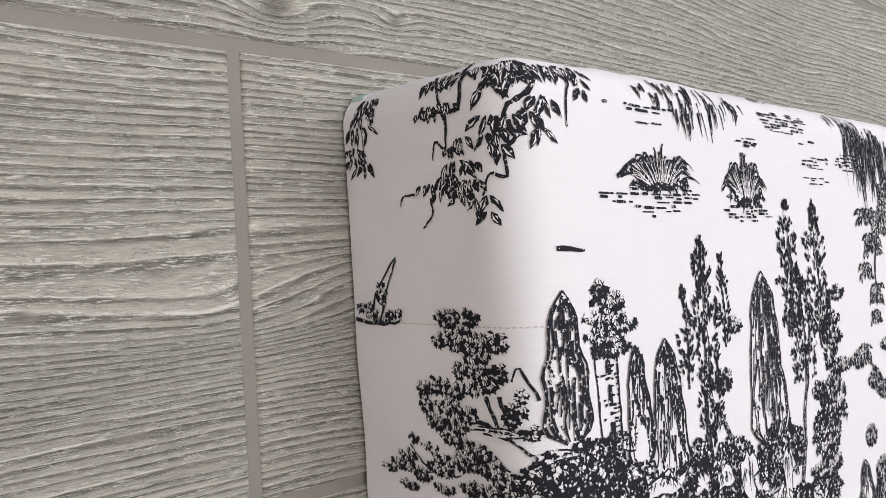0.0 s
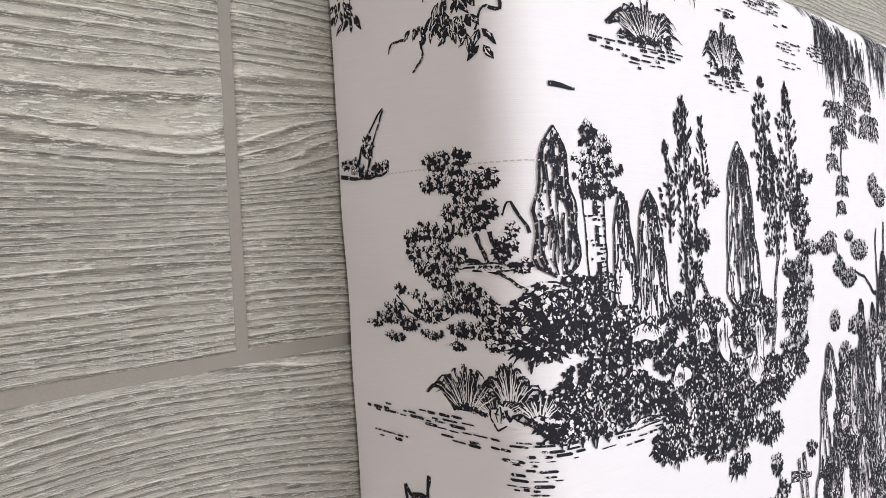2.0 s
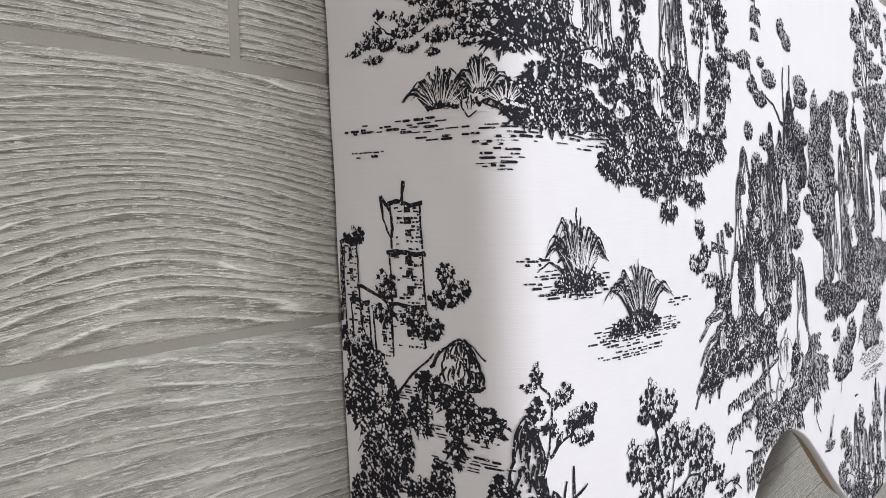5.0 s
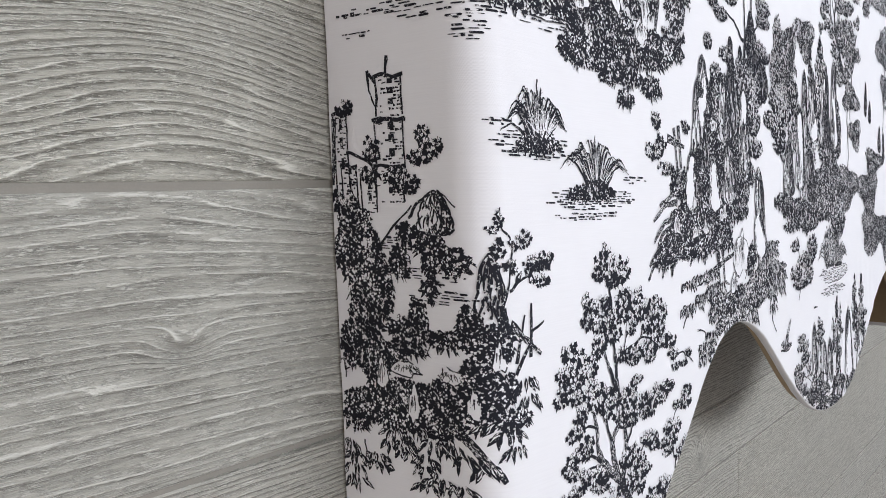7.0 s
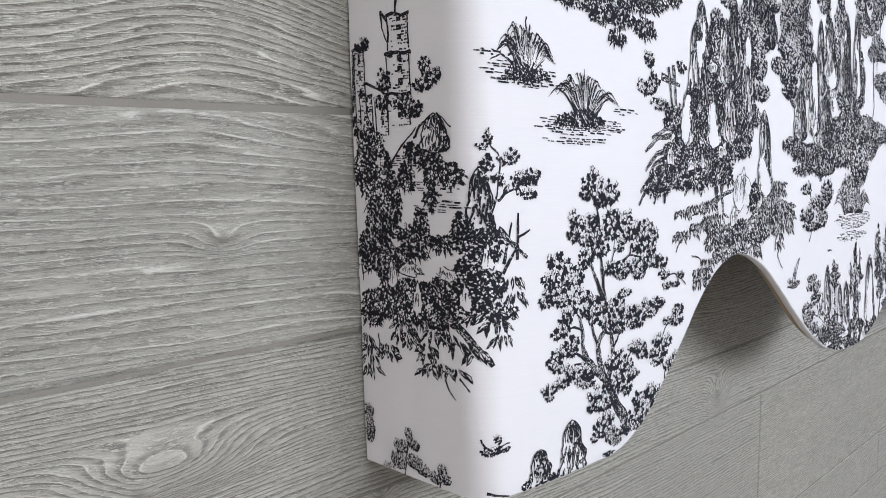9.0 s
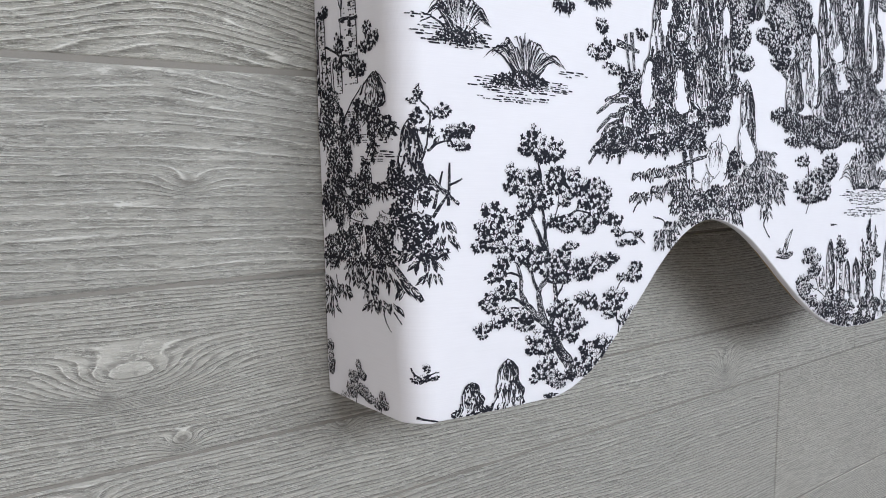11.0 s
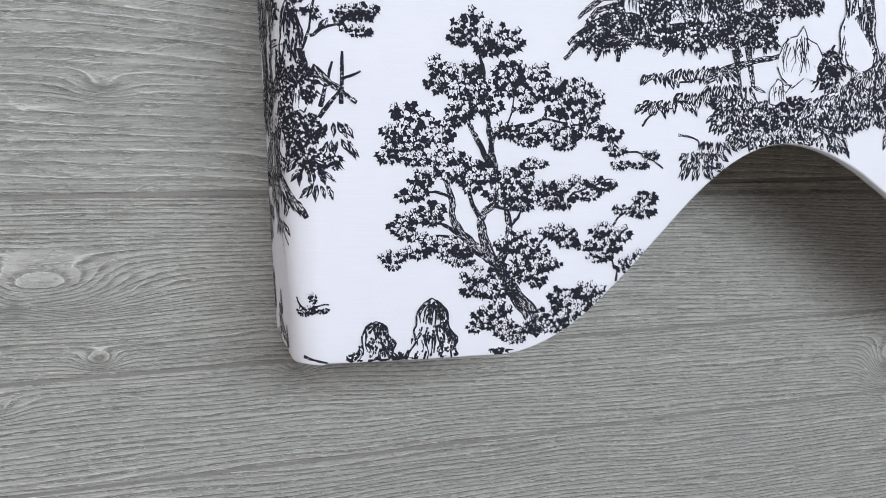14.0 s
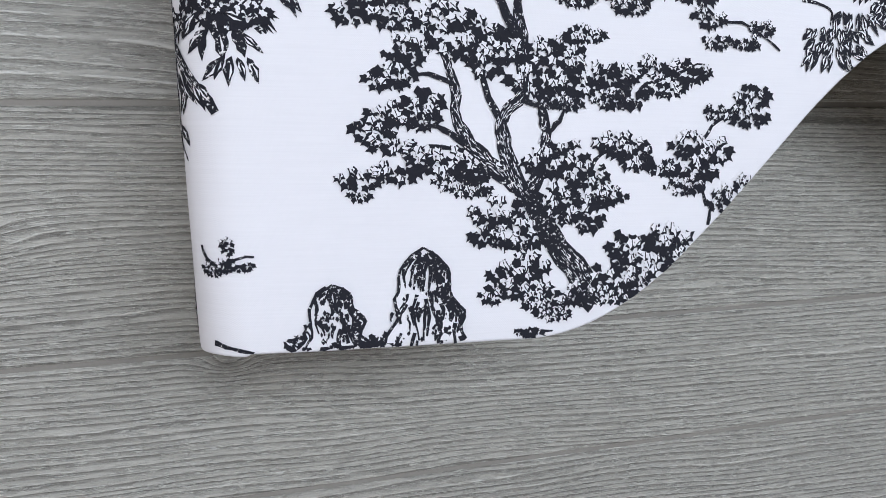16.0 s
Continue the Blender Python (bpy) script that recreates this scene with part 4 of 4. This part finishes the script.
def draw_bower(p):
    p.spires([(602, -25, 30, 60), (460, -47, 18, 50), (498, -32, 20, 60), (564, -40, 16, 60)])
    p.robes([(540, -45, 14, 40), (622, -39, 18, 50), (656, -30, 18, 50)])
    p.boughs([(602, -35, 32, 24), (460, -57, 20, 20), (670, -157, 29, 20), (600, -147, 34, 12), (629, -190, 20, 20)], 3.0)
    p.masses([(600, -120, 60, 16), (660, -120, 30, 20)])
    p.robes([(523, -85, 20, 43), (483, -106, 22, 28), (554, -112, 34, 29), (616, -40, 26, 43), (570, -39, 22, 37)])
    p.masses([(513, -147, 53, 12), (467, -138, 28, 9), (574, -142, 43, 14), (640, -120, 47, 37), (624, -83, 35, 18), (670, -157, 29, 25), (496, -163, 30, 4.7), (543, -164, 17, 7.9), (665, -54, 22, 38)])
    p.boughs([(449, -42, 23, 10), (429, -63, 18, 7.6), (450, -72, 17, 7.7), (455, -85, 16, 6.7), (498, -30, 20, 12), (510, -46, 15, 8), (476, -55, 17, 6.7), (503, -210, 19, 7.1), (538, -198, 29, 7.3), (563, -185, 18, 11), (545, -213, 17, 11), (515, -222, 24, 4.8), (502, -183, 14, 5.3), (562, -161, 23, 6.7)], 2.6, 0.65)
    p.tufts([(630, -213, 42, 49), (666, -214, 35, 40)])
    p.ripples([(644, -220, 64, 11), (638, -240, 56, 5.3)])
    p.lines((5.9, (461, -96), (480, -106)), (5.5, (548, -53), (551, -68)), (5.5, (536, -62), (564, -59)), (2.4, (508, -174), (514, -198), (503, -215)), (2.4, (515, -228), (509, -239)), (7.5, (597, -79), (592, -43), (594, -6)))
    return p.done()


def draw_right(p):
    p.clumps([(717, 62, 45, 13), (742, 38, 42, 14), (692, 11, 29, 9), (736, -17, 42, 18), (753, -58, 32, 20), (919, 64, 47, 28), (936, 11, 41, 24), (853, -88, 56, 18), (481, 1, 34, 33), (544, 27, 38, 23), (713, -122, 51, 28), (823, -127, 60, 30), (853, -180, 81, 31), (935, -190, 49, 41), (619, -150, 30, 13)], 1.9)
    p.drapes([(824, -16, 24, 30), (902, -63, 26, 31), (383, -3, 19, 30), (343, -24, 23, 29), (410, -25, 18, 26)])
    p.lines((3.9, (693, 71), (711, 34), (720, -26), (714, -101)), (3.5, (769, 63), (741, 11), (730, -45)), (3.8, (903, 92), (925, 26), (912, -46)))
    return p.done()


def draw_tower(p):
    p.masses([(-84, -168, 20, 20), (-95, -152, 6.4, 16), (-68, -185, 9, 16), (-47, -152, 8, 6.1), (-56, -206, 12, 6.3), (-8, -199, 6.1, 10)])
    p.ruins([(-55, -76, 10, 11), (-56, -103, 11, 14), (-95, -106, 5.8, 22), (-58, -125, 11, 10), (-75, -129, 6, 12), (-90, -126, 6.3, 12)])
    p.robes([(3, -186, 10, 24), (-26, -141, 16, 12)])
    p.masses([(-83, -170, 16, 16), (-85, -145, 11, 7.1), (-99, -165, 7.5, 11), (-57, -218, 22, 4.2), (-24, -210, 17, 5), (-75, -254, 28, 10), (-46, -254, 26, 10), (-14, -250, 18, 9), (2, -238, 10, 11), (-97, -266, 12, 6.7), (0, -212, 7.6, 12), (16, -253, 12, 6), (-16, -167, 10, 7.8), (11, -235, 7.9, 9), (-54, -244, 16, 6.3), (-98, -220, 9, 15), (-30, -159, 11, 11), (-32, -177, 5.8, 12), (10, -209, 7.3, 11), (-68, -224, 15, 5)])
    p.masses([(-83, -200, 14, 24), (-54, -244, 28, 8), (-24, -240, 17, 7.4), (-78, -232, 12, 11), (-46, -262, 37, 4.9), (-42, -201, 7.4, 14), (-53, -168, 7.6, 10), (-4, -228, 10, 11), (-85, -255, 21, 10)])
    p.boughs([(-91, -80, 6.7, 4.5), (-32, -97, 4.4, 5.5), (-26, -105, 7.4, 5.5), (-35, -110, 7.6, 4.2), (-70, -101, 5.4, 3.7), (-70, -107, 6.4, 4.4), (-45, -124, 9, 6), (-54, -120, 7.6, 4.4), (-74, -119, 6, 4.8), (-91, -136, 6.8, 5.7), (-101, -134, 6.5, 6.5), (9, -144, 2.4, 4.4), (5, -149, 2.8, 2.2), (8, -160, 3.8, 4.2), (24, -157, 9, 2.9), (29, -154, 5.5, 3), (16, -169, 5.2, 3.9), (39, -169, 12, 4), (47, -166, 7.1, 3.7), (41, -179, 9, 3)], 2.2, 0.6)
    p.leaves([(27, -175, 5.5, 3), (-99, -294, 7.9, 7.6), (-80, -289, 9, 5.2), (-62, -273, 11, 6.5), (-55, -278, 7.1, 5.3), (-41, -284, 8, 6.3), (-35, -273, 8, 4.5), (-30, -293, 10, 4.2), (-42, -297, 5, 3.9), (-17, -293, 7.6, 3.1), (-12, -277, 5.6, 5), (-3, -280, 4.4, 4.3), (11, -262, 6.9, 4.7), (14, -271, 6, 3.7), (4, -256, 9, 3.6), (-100, -306, 5.8, 4.9), (-104, -284, 6.9, 4.2), (24, -235, 9, 3.7), (28, -246, 7.5, 4.8), (-24, -271, 7.8, 4.4)], 2.9, 0.5)
    p.lights([(-48, -250, 4.2, 10), (-7, -243, 3.3, 7.9), (-53, -230, 12, 4.2), (-21, -230, 7.8, 4.7), (6, -219, 3.3, 8), (-73, -235, 5, 7.9), (-105, -235, 4.3, 5.2)])
    p.lines((1.7, (8, -196), (15, -173), (17, -157), (10, -148), (10, -138)), (2.3, (14, -183), (25, -177), (47, -168)), (1.5, (19, -162), (29, -156)), (3.2, (30, -221), (32, -191)), (2.7, (18, -223), (26, -197)), (5.0, (14, -201), (28, -212), (39, -220)), (2.7, (17, -229), (31, -211)), (2.0, (31, -207), (42, -202)))
    p.lines((6.5, (-23, -257), (-8, -268), (7, -287)), (1.5, (-26, -299), (-22, -307), (-17, -311)), (1.4, (-13, -296), (-10, -300), (-7, -304)), (1.6, (-39, -291), (-28, -294), (-17, -295)), (1.3, (-90, -278), (-88, -289), (-81, -291)), (2.0, (-71, -61), (-64, -71), (-64, -82)), (2.0, (-71, -61), (-70, -72), (-65, -82)), (2.7, (-55, -54), (-57, -66)))
    p.lines((3.2, (-67, -89), (-56, -89), (-43, -90)), (2.5, (-91, -106), (-73, -112), (-64, -123)), (4.7, (-100, -86), (-104, -125)), (1.9, (-45, -144), (-35, -134), (-21, -131), (-12, -138)), (2.1, (-78, -172), (-62, -154), (-42, -137)), (2.1, (-78, -168), (-99, -194)))
    p.ripples([(-27, -187, 22, 4), (-49, -174, 24, 3.1), (-53, -159, 19, 4.4), (-20, -178, 17, 2)])
    return p.done()


def draw_sprigs(p):
    p.boughs([(-76, -366, 8, 6), (-60, -363, 8, 5), (-73, -355, 7, 5), (-60, -351, 6, 4), (-65, -344, 3, 4), (-87, -375, 7, 4), (-51, -367, 6, 4)], 1.1)
    p.lines((1.4, (-70, -376), (-64, -342)))
    return p.done()


def draw_sprigb(p):
    p.boughs([(-40, -369, 6, 4), (-31, -367, 6, 4), (-33, -362, 4, 4)], 1.1)
    p.lines((1.3, (-36, -375), (-33, -361)))
    return p.done()


def draw_wing(p):
    p.boughs([(2, -342, 4.4, 3), (8, -334, 2.1, 3.2), (12, -341, 4.5, 1.9), (7, -341, 3.3, 2.3)], 1.2, 0.5)
    p.lines((1.4, (-2, -334), (2, -340), (17, -338)))
    return p.done()


def draw_leafa(p):
    p.boughs([(-106, -350, 5, 10), (-106, -336, 5, 5)], 1.1)
    return p.done()


def draw_oak(p):
    p.boughs([(110, -171, 11, 7.1), (131, -179, 12, 7.9), (120, -183, 9, 6.4), (102, -180, 6.8, 3.9), (89, -196, 5.6, 4.2), (104, -200, 11, 6.1), (88, -207, 8, 5.3), (105, -210, 13, 6.5), (135, -197, 12, 6.2), (151, -198, 9, 4.8), (131, -206, 13, 7.3), (155, -209, 8, 6.3), (173, -209, 14, 7.4), (188, -212, 9, 8), (169, -220, 10, 5.6), (161, -206, 8, 5.2), (185, -222, 9, 4.9), (101, -223, 8, 6.5), (118, -219, 10, 5.1), (97, -228, 5, 4)], 3.0)
    p.boughs([(132, -234, 12, 4.4), (152, -235, 12, 4.5), (168, -235, 12, 6.4), (185, -233, 11, 4.5), (200, -234, 9, 5.3), (144, -241, 8, 2.6), (168, -243, 7.5, 2.6), (204, -245, 7.8, 3.5), (208, -254, 6.1, 3.1), (222, -254, 7.1, 2.7), (230, -248, 5.8, 2.7), (145, -216, 5.2, 2.2), (142, -221, 5.6, 2.2), (67, -224, 7.3, 5), (63, -236, 10, 6.4), (78, -229, 6.7, 5), (72, -241, 10, 5), (89, -236, 8, 5.8), (57, -250, 7.3, 4.3), (72, -252, 10, 3.6)], 3.0)
    p.boughs([(61, -245, 7.3, 3.9), (89, -250, 11, 5.1), (104, -254, 12, 5.8), (100, -261, 11, 4.4), (81, -259, 8, 3.6), (75, -265, 7.5, 3.6), (71, -272, 8, 4.3), (65, -274, 5.2, 3.2), (107, -267, 6.2, 4.4), (123, -261, 12, 4.4), (135, -265, 12, 4.8), (149, -254, 7.3, 3), (141, -258, 7.3, 3.7), (127, -273, 11, 5.2), (143, -273, 11, 4.5), (159, -269, 12, 4.5), (139, -280, 8, 3), (167, -277, 7.5, 4.6), (159, -279, 9, 3), (180, -265, 7.6, 3.8)], 3.0)
    p.boughs([(195, -266, 10, 4.6), (184, -273, 9, 3.8), (82, -281, 7.6, 4.4), (68, -286, 8, 4.4), (61, -292, 6.7, 4.3), (68, -297, 9, 3.3), (80, -288, 7.6, 3.3), (56, -310, 8, 3.6), (71, -307, 8, 4), (87, -303, 11, 4.4), (100, -306, 9, 4.5), (56, -316, 4.1, 2.2), (98, -314, 9, 2.6), (92, -311, 7.7, 2.6), (138, -301, 10, 4.5), (146, -309, 10, 4.2), (163, -296, 11, 4.6), (169, -302, 6.7, 4.6), (130, -304, 9, 4.9), (152, -317, 9, 4.2)], 3.0)
    p.boughs([(160, -317, 5.4, 2.7), (135, -318, 9, 4.9), (148, -326, 6.2, 4.6), (137, -324, 8, 3.4), (208, -283, 5.7, 2.7), (226, -276, 8, 4.3), (223, -284, 10, 3.9), (195, -297, 9, 4.7), (205, -299, 10, 4.7), (184, -306, 9, 3.1), (199, -306, 10, 4.7), (192, -314, 9, 2.7), (214, -317, 7.5, 3.6), (223, -313, 5.4, 3.6), (210, -321, 6.2, 3.2), (109, -323, 10, 4.5), (107, -332, 9, 3.8), (119, -332, 11, 4.9), (121, -344, 9, 5.3), (112, -347, 7.2, 4.2)], 3.0)
    p.boughs([(120, -353, 9, 4.2), (106, -355, 5.1, 3.4), (166, -338, 10, 5.8), (183, -335, 10, 5.1), (157, -350, 9, 5.1), (174, -347, 12, 5.1), (187, -341, 6, 4.3), (141, -356, 11, 4.3), (157, -357, 11, 3.5), (128, -360, 9, 3.5), (166, -354, 8, 3.1), (132, -364, 7.3, 2.3)], 3.0)
    p.lines((12.1, (151, -360), (137, -341), (129, -329), (121, -317)), (7.8, (122, -319), (118, -312), (113, -298), (113, -287), (121, -279)), (4.6, (121, -260), (114, -245), (109, -236), (105, -227)), (5.8, (121, -280), (122, -260), (120, -245), (122, -237)), (3.4, (121, -237), (130, -233), (144, -231), (154, -227), (158, -219)), (3.0, (120, -248), (119, -230), (118, -212), (116, -196), (114, -187)), (6.2, (123, -316), (128, -304), (130, -289), (128, -282)), (6.2, (119, -314), (106, -304), (98, -295), (94, -287), (94, -276), (90, -264)))
    p.lines((2.2, (94, -276), (86, -272), (78, -272)), (3.1, (112, -291), (106, -276), (103, -267)), (2.7, (98, -298), (89, -292), (80, -290)), (3.1, (114, -311), (100, -307), (90, -308)), (1.9, (96, -300), (85, -298), (79, -299)), (2.3, (130, -293), (136, -288), (139, -280)), (2.3, (121, -280), (132, -283), (141, -280)), (1.6, (154, -227), (177, -230), (194, -230), (206, -244), (224, -248), (239, -257)))
    p.lines((1.5, (130, -233), (134, -224), (142, -219)), (1.5, (134, -223), (136, -213)), (1.7, (203, -322), (200, -310), (203, -305)), (1.6, (201, -295), (208, -287), (219, -279)), (1.7, (203, -332), (206, -322), (214, -319)), (1.6, (172, -275), (184, -269), (202, -264)), (2.0, (131, -316), (144, -312), (154, -301), (163, -298)))
    return p.done()


def draw_stick(p):
    p.lines((1.9, (0, -370), (10, -372), (18, -375)))
    return p.done()


def draw_leafb(p):
    p.masses([(120, -371, 6, 2)])
    return p.done()


def draw_rocks(p):
    p.robes([(79, -358, 18, 22), (44, -363, 15, 14)])
    p.masses([(61, -372, 8, 3.9), (47, -373, 13, 2.4), (94, -375, 7.8, 2.3), (31, -371, 4.7, 3.4)])
    return p.done()


def draw_tufts(p):
    p.masses([(43, -103, 19, 4.9), (97, -130, 28, 4.7)])
    p.tufts([(43, -103, 24, 36), (104, -127, 35, 32), (48, -99, 19, 20)])
    p.ripples([(35, -103, 35, 6.5), (51, -109, 38, 3.3), (97, -134, 53, 6.5), (90, -144, 39, 2.5), (10, -93, 11, 1.6), (152, -122, 16, 2.3)])
    return p.done()


draw_garden(Print("printed_garden", 1, "ruined column, trees and plain upright shapes on a mossy bank in black print"))
draw_bough(Print("printed_bough", 2, "hanging leafy bough in black print"))
draw_willow(Print("printed_willow", 3, "willow fronds and reeds over water in black print"))
draw_pendant(Print("printed_spray", 4, "drooping leaf spray in black print"))
draw_terrace(Print("printed_thicket", 5, "tall trees with plain upright shapes in black print"))
draw_terrace2(Print("printed_bank", 6, "overgrown bank with a rail fence in black print"))
draw_herder(Print("printed_fence", 7, "broken fence among shrubs in black print"))
draw_bower(Print("printed_bower", 8, "leafy bower over water in black print"))
draw_right(Print("printed_grove", 9, "grove of tall trees in black print"))
draw_tower(Print("printed_tower", 10, "ruined tower above shrubs and logs in black print"))
draw_sprigs(Print("printed_sprig", 11, "upright leafy sprig in black print"))
draw_sprigb(Print("printed_sprig", 12, "small leafy sprig in black print"))
# a plain winged shape where the print has a bird
draw_wing(Print("printed_winged_seed", 13, "winged shape in black print"))
draw_leafa(Print("printed_leaf", 14, "single narrow leaf spray in black print"))
draw_spray(Print("printed_spray", 15, "hanging leaf spray in black print"))
draw_oak(Print("printed_oak", 16, "spreading oak tree in black print"))
draw_stick(Print("printed_stick", 17, "thin stick in black print"))
draw_leafb(Print("printed_leaf", 18, "small leaf at the hem in black print"))
draw_rocks(Print("printed_hem_scene", 19, "two plain rounded folded shapes at the hem in black print"))
draw_tufts(Print("printed_reeds", 20, "two reed tufts in water in black print"))
# repeats of the print
draw_garden(Print("printed_garden", 31, "ruined column, trees and plain upright shapes on a mossy bank in black print", *DROP))
draw_oak(Print("printed_oak", 32, "spreading oak tree in black print", DROP[0], -DROP[1]))
draw_garden(Print("printed_garden", 33, "ruined column, trees and plain upright shapes on a mossy bank in black print", 2 * DROP[0], 0.0))
draw_tufts(Print("printed_reeds", 34, "two reed tufts in water in black print", 2 * DROP[0], 0.0))
draw_herder(Print("printed_fence", 35, "broken fence among shrubs in black print", DROP[0], -DROP[1]))
draw_oak(Print("printed_oak", 36, "spreading oak tree in black print", 2 * DROP[0], 0.0))


# ---- the boards of the floor ----
TURN = Matrix.Rotation(radians(1.2), 4, "Z")
JOINT = 0.0060
BOARDS = {}


def board_mesh(length, width):
    key = (round(length, 4), round(width, 4))
    if key not in BOARDS:
        a, b, e = length / 2, width / 2, 0.0013
        rings = [(a, b, -0.0025), (a, b, -0.0011), (a - e * 0.4, b - e * 0.4, -0.0004), (a - e, b - e, 0.0)]
        verts = [(sx * x, sy * y, z) for x, y, z in rings for sx, sy in ((-1, -1), (1, -1), (1, 1), (-1, 1))]
        faces = [(4 * r + i, 4 * r + (i + 1) % 4, 4 * r + 4 + (i + 1) % 4, 4 * r + 4 + i) for r in range(3) for i in range(4)] + [(12, 13, 14, 15)]
        me = bpy.data.meshes.new("plank")
        me.from_pydata(verts, [], faces)
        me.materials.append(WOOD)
        BOARDS[key] = me
    return BOARDS[key]


def lay_row(low, high, start, length=1.2):
    gap = JOINT if low > -0.2 else 0.0034 if low > -0.3 else 0.0024
    x = start
    while x > -2.6:
        x -= length
    while x < RX1:
        x0, x1 = max(x, RX0 - 0.03), min(x + length, RX1 + 0.03)
        if x1 - x0 < 0.04:
            x += length
            continue
        ob = new("plank", board_mesh(x1 - x0 - gap, high - low - gap))
        ob.parent = floor
        at = TURN @ Vector(((x0 + x1) / 2, (low + high) / 2, 0))
        ob.matrix_basis = Matrix.Translation(at) @ TURN
        x += length


# lower edge, upper edge, where a butt joint falls
ROWS = [(0.0, 0.197, 0.0), (-0.126, 0.0, 0.62), (-0.279, -0.126, 0.35), (-0.404, -0.279, 0.92), (-0.483, -0.404, 0.98), (-0.680, -0.483, 0.765)]
y, widths, k = 0.197, (0.126, 0.155, 0.197, 0.080), 0
while y < RY1 + 0.1:
    ROWS.append((y, y + widths[k % 4], -0.30 + 0.37 * (k % 5)))
    y, k = y + widths[k % 4], k + 1
y = -0.680
while y > RY0 - 0.1:
    ROWS.append((y - widths[k % 4], y, 0.2 + 0.37 * (k % 5)))
    y, k = y - widths[k % 4], k + 1
for low, high, start in ROWS:
    if low < RY1 + 0.1 and high > RY0 - 0.1:
        lay_row(low, high, start)
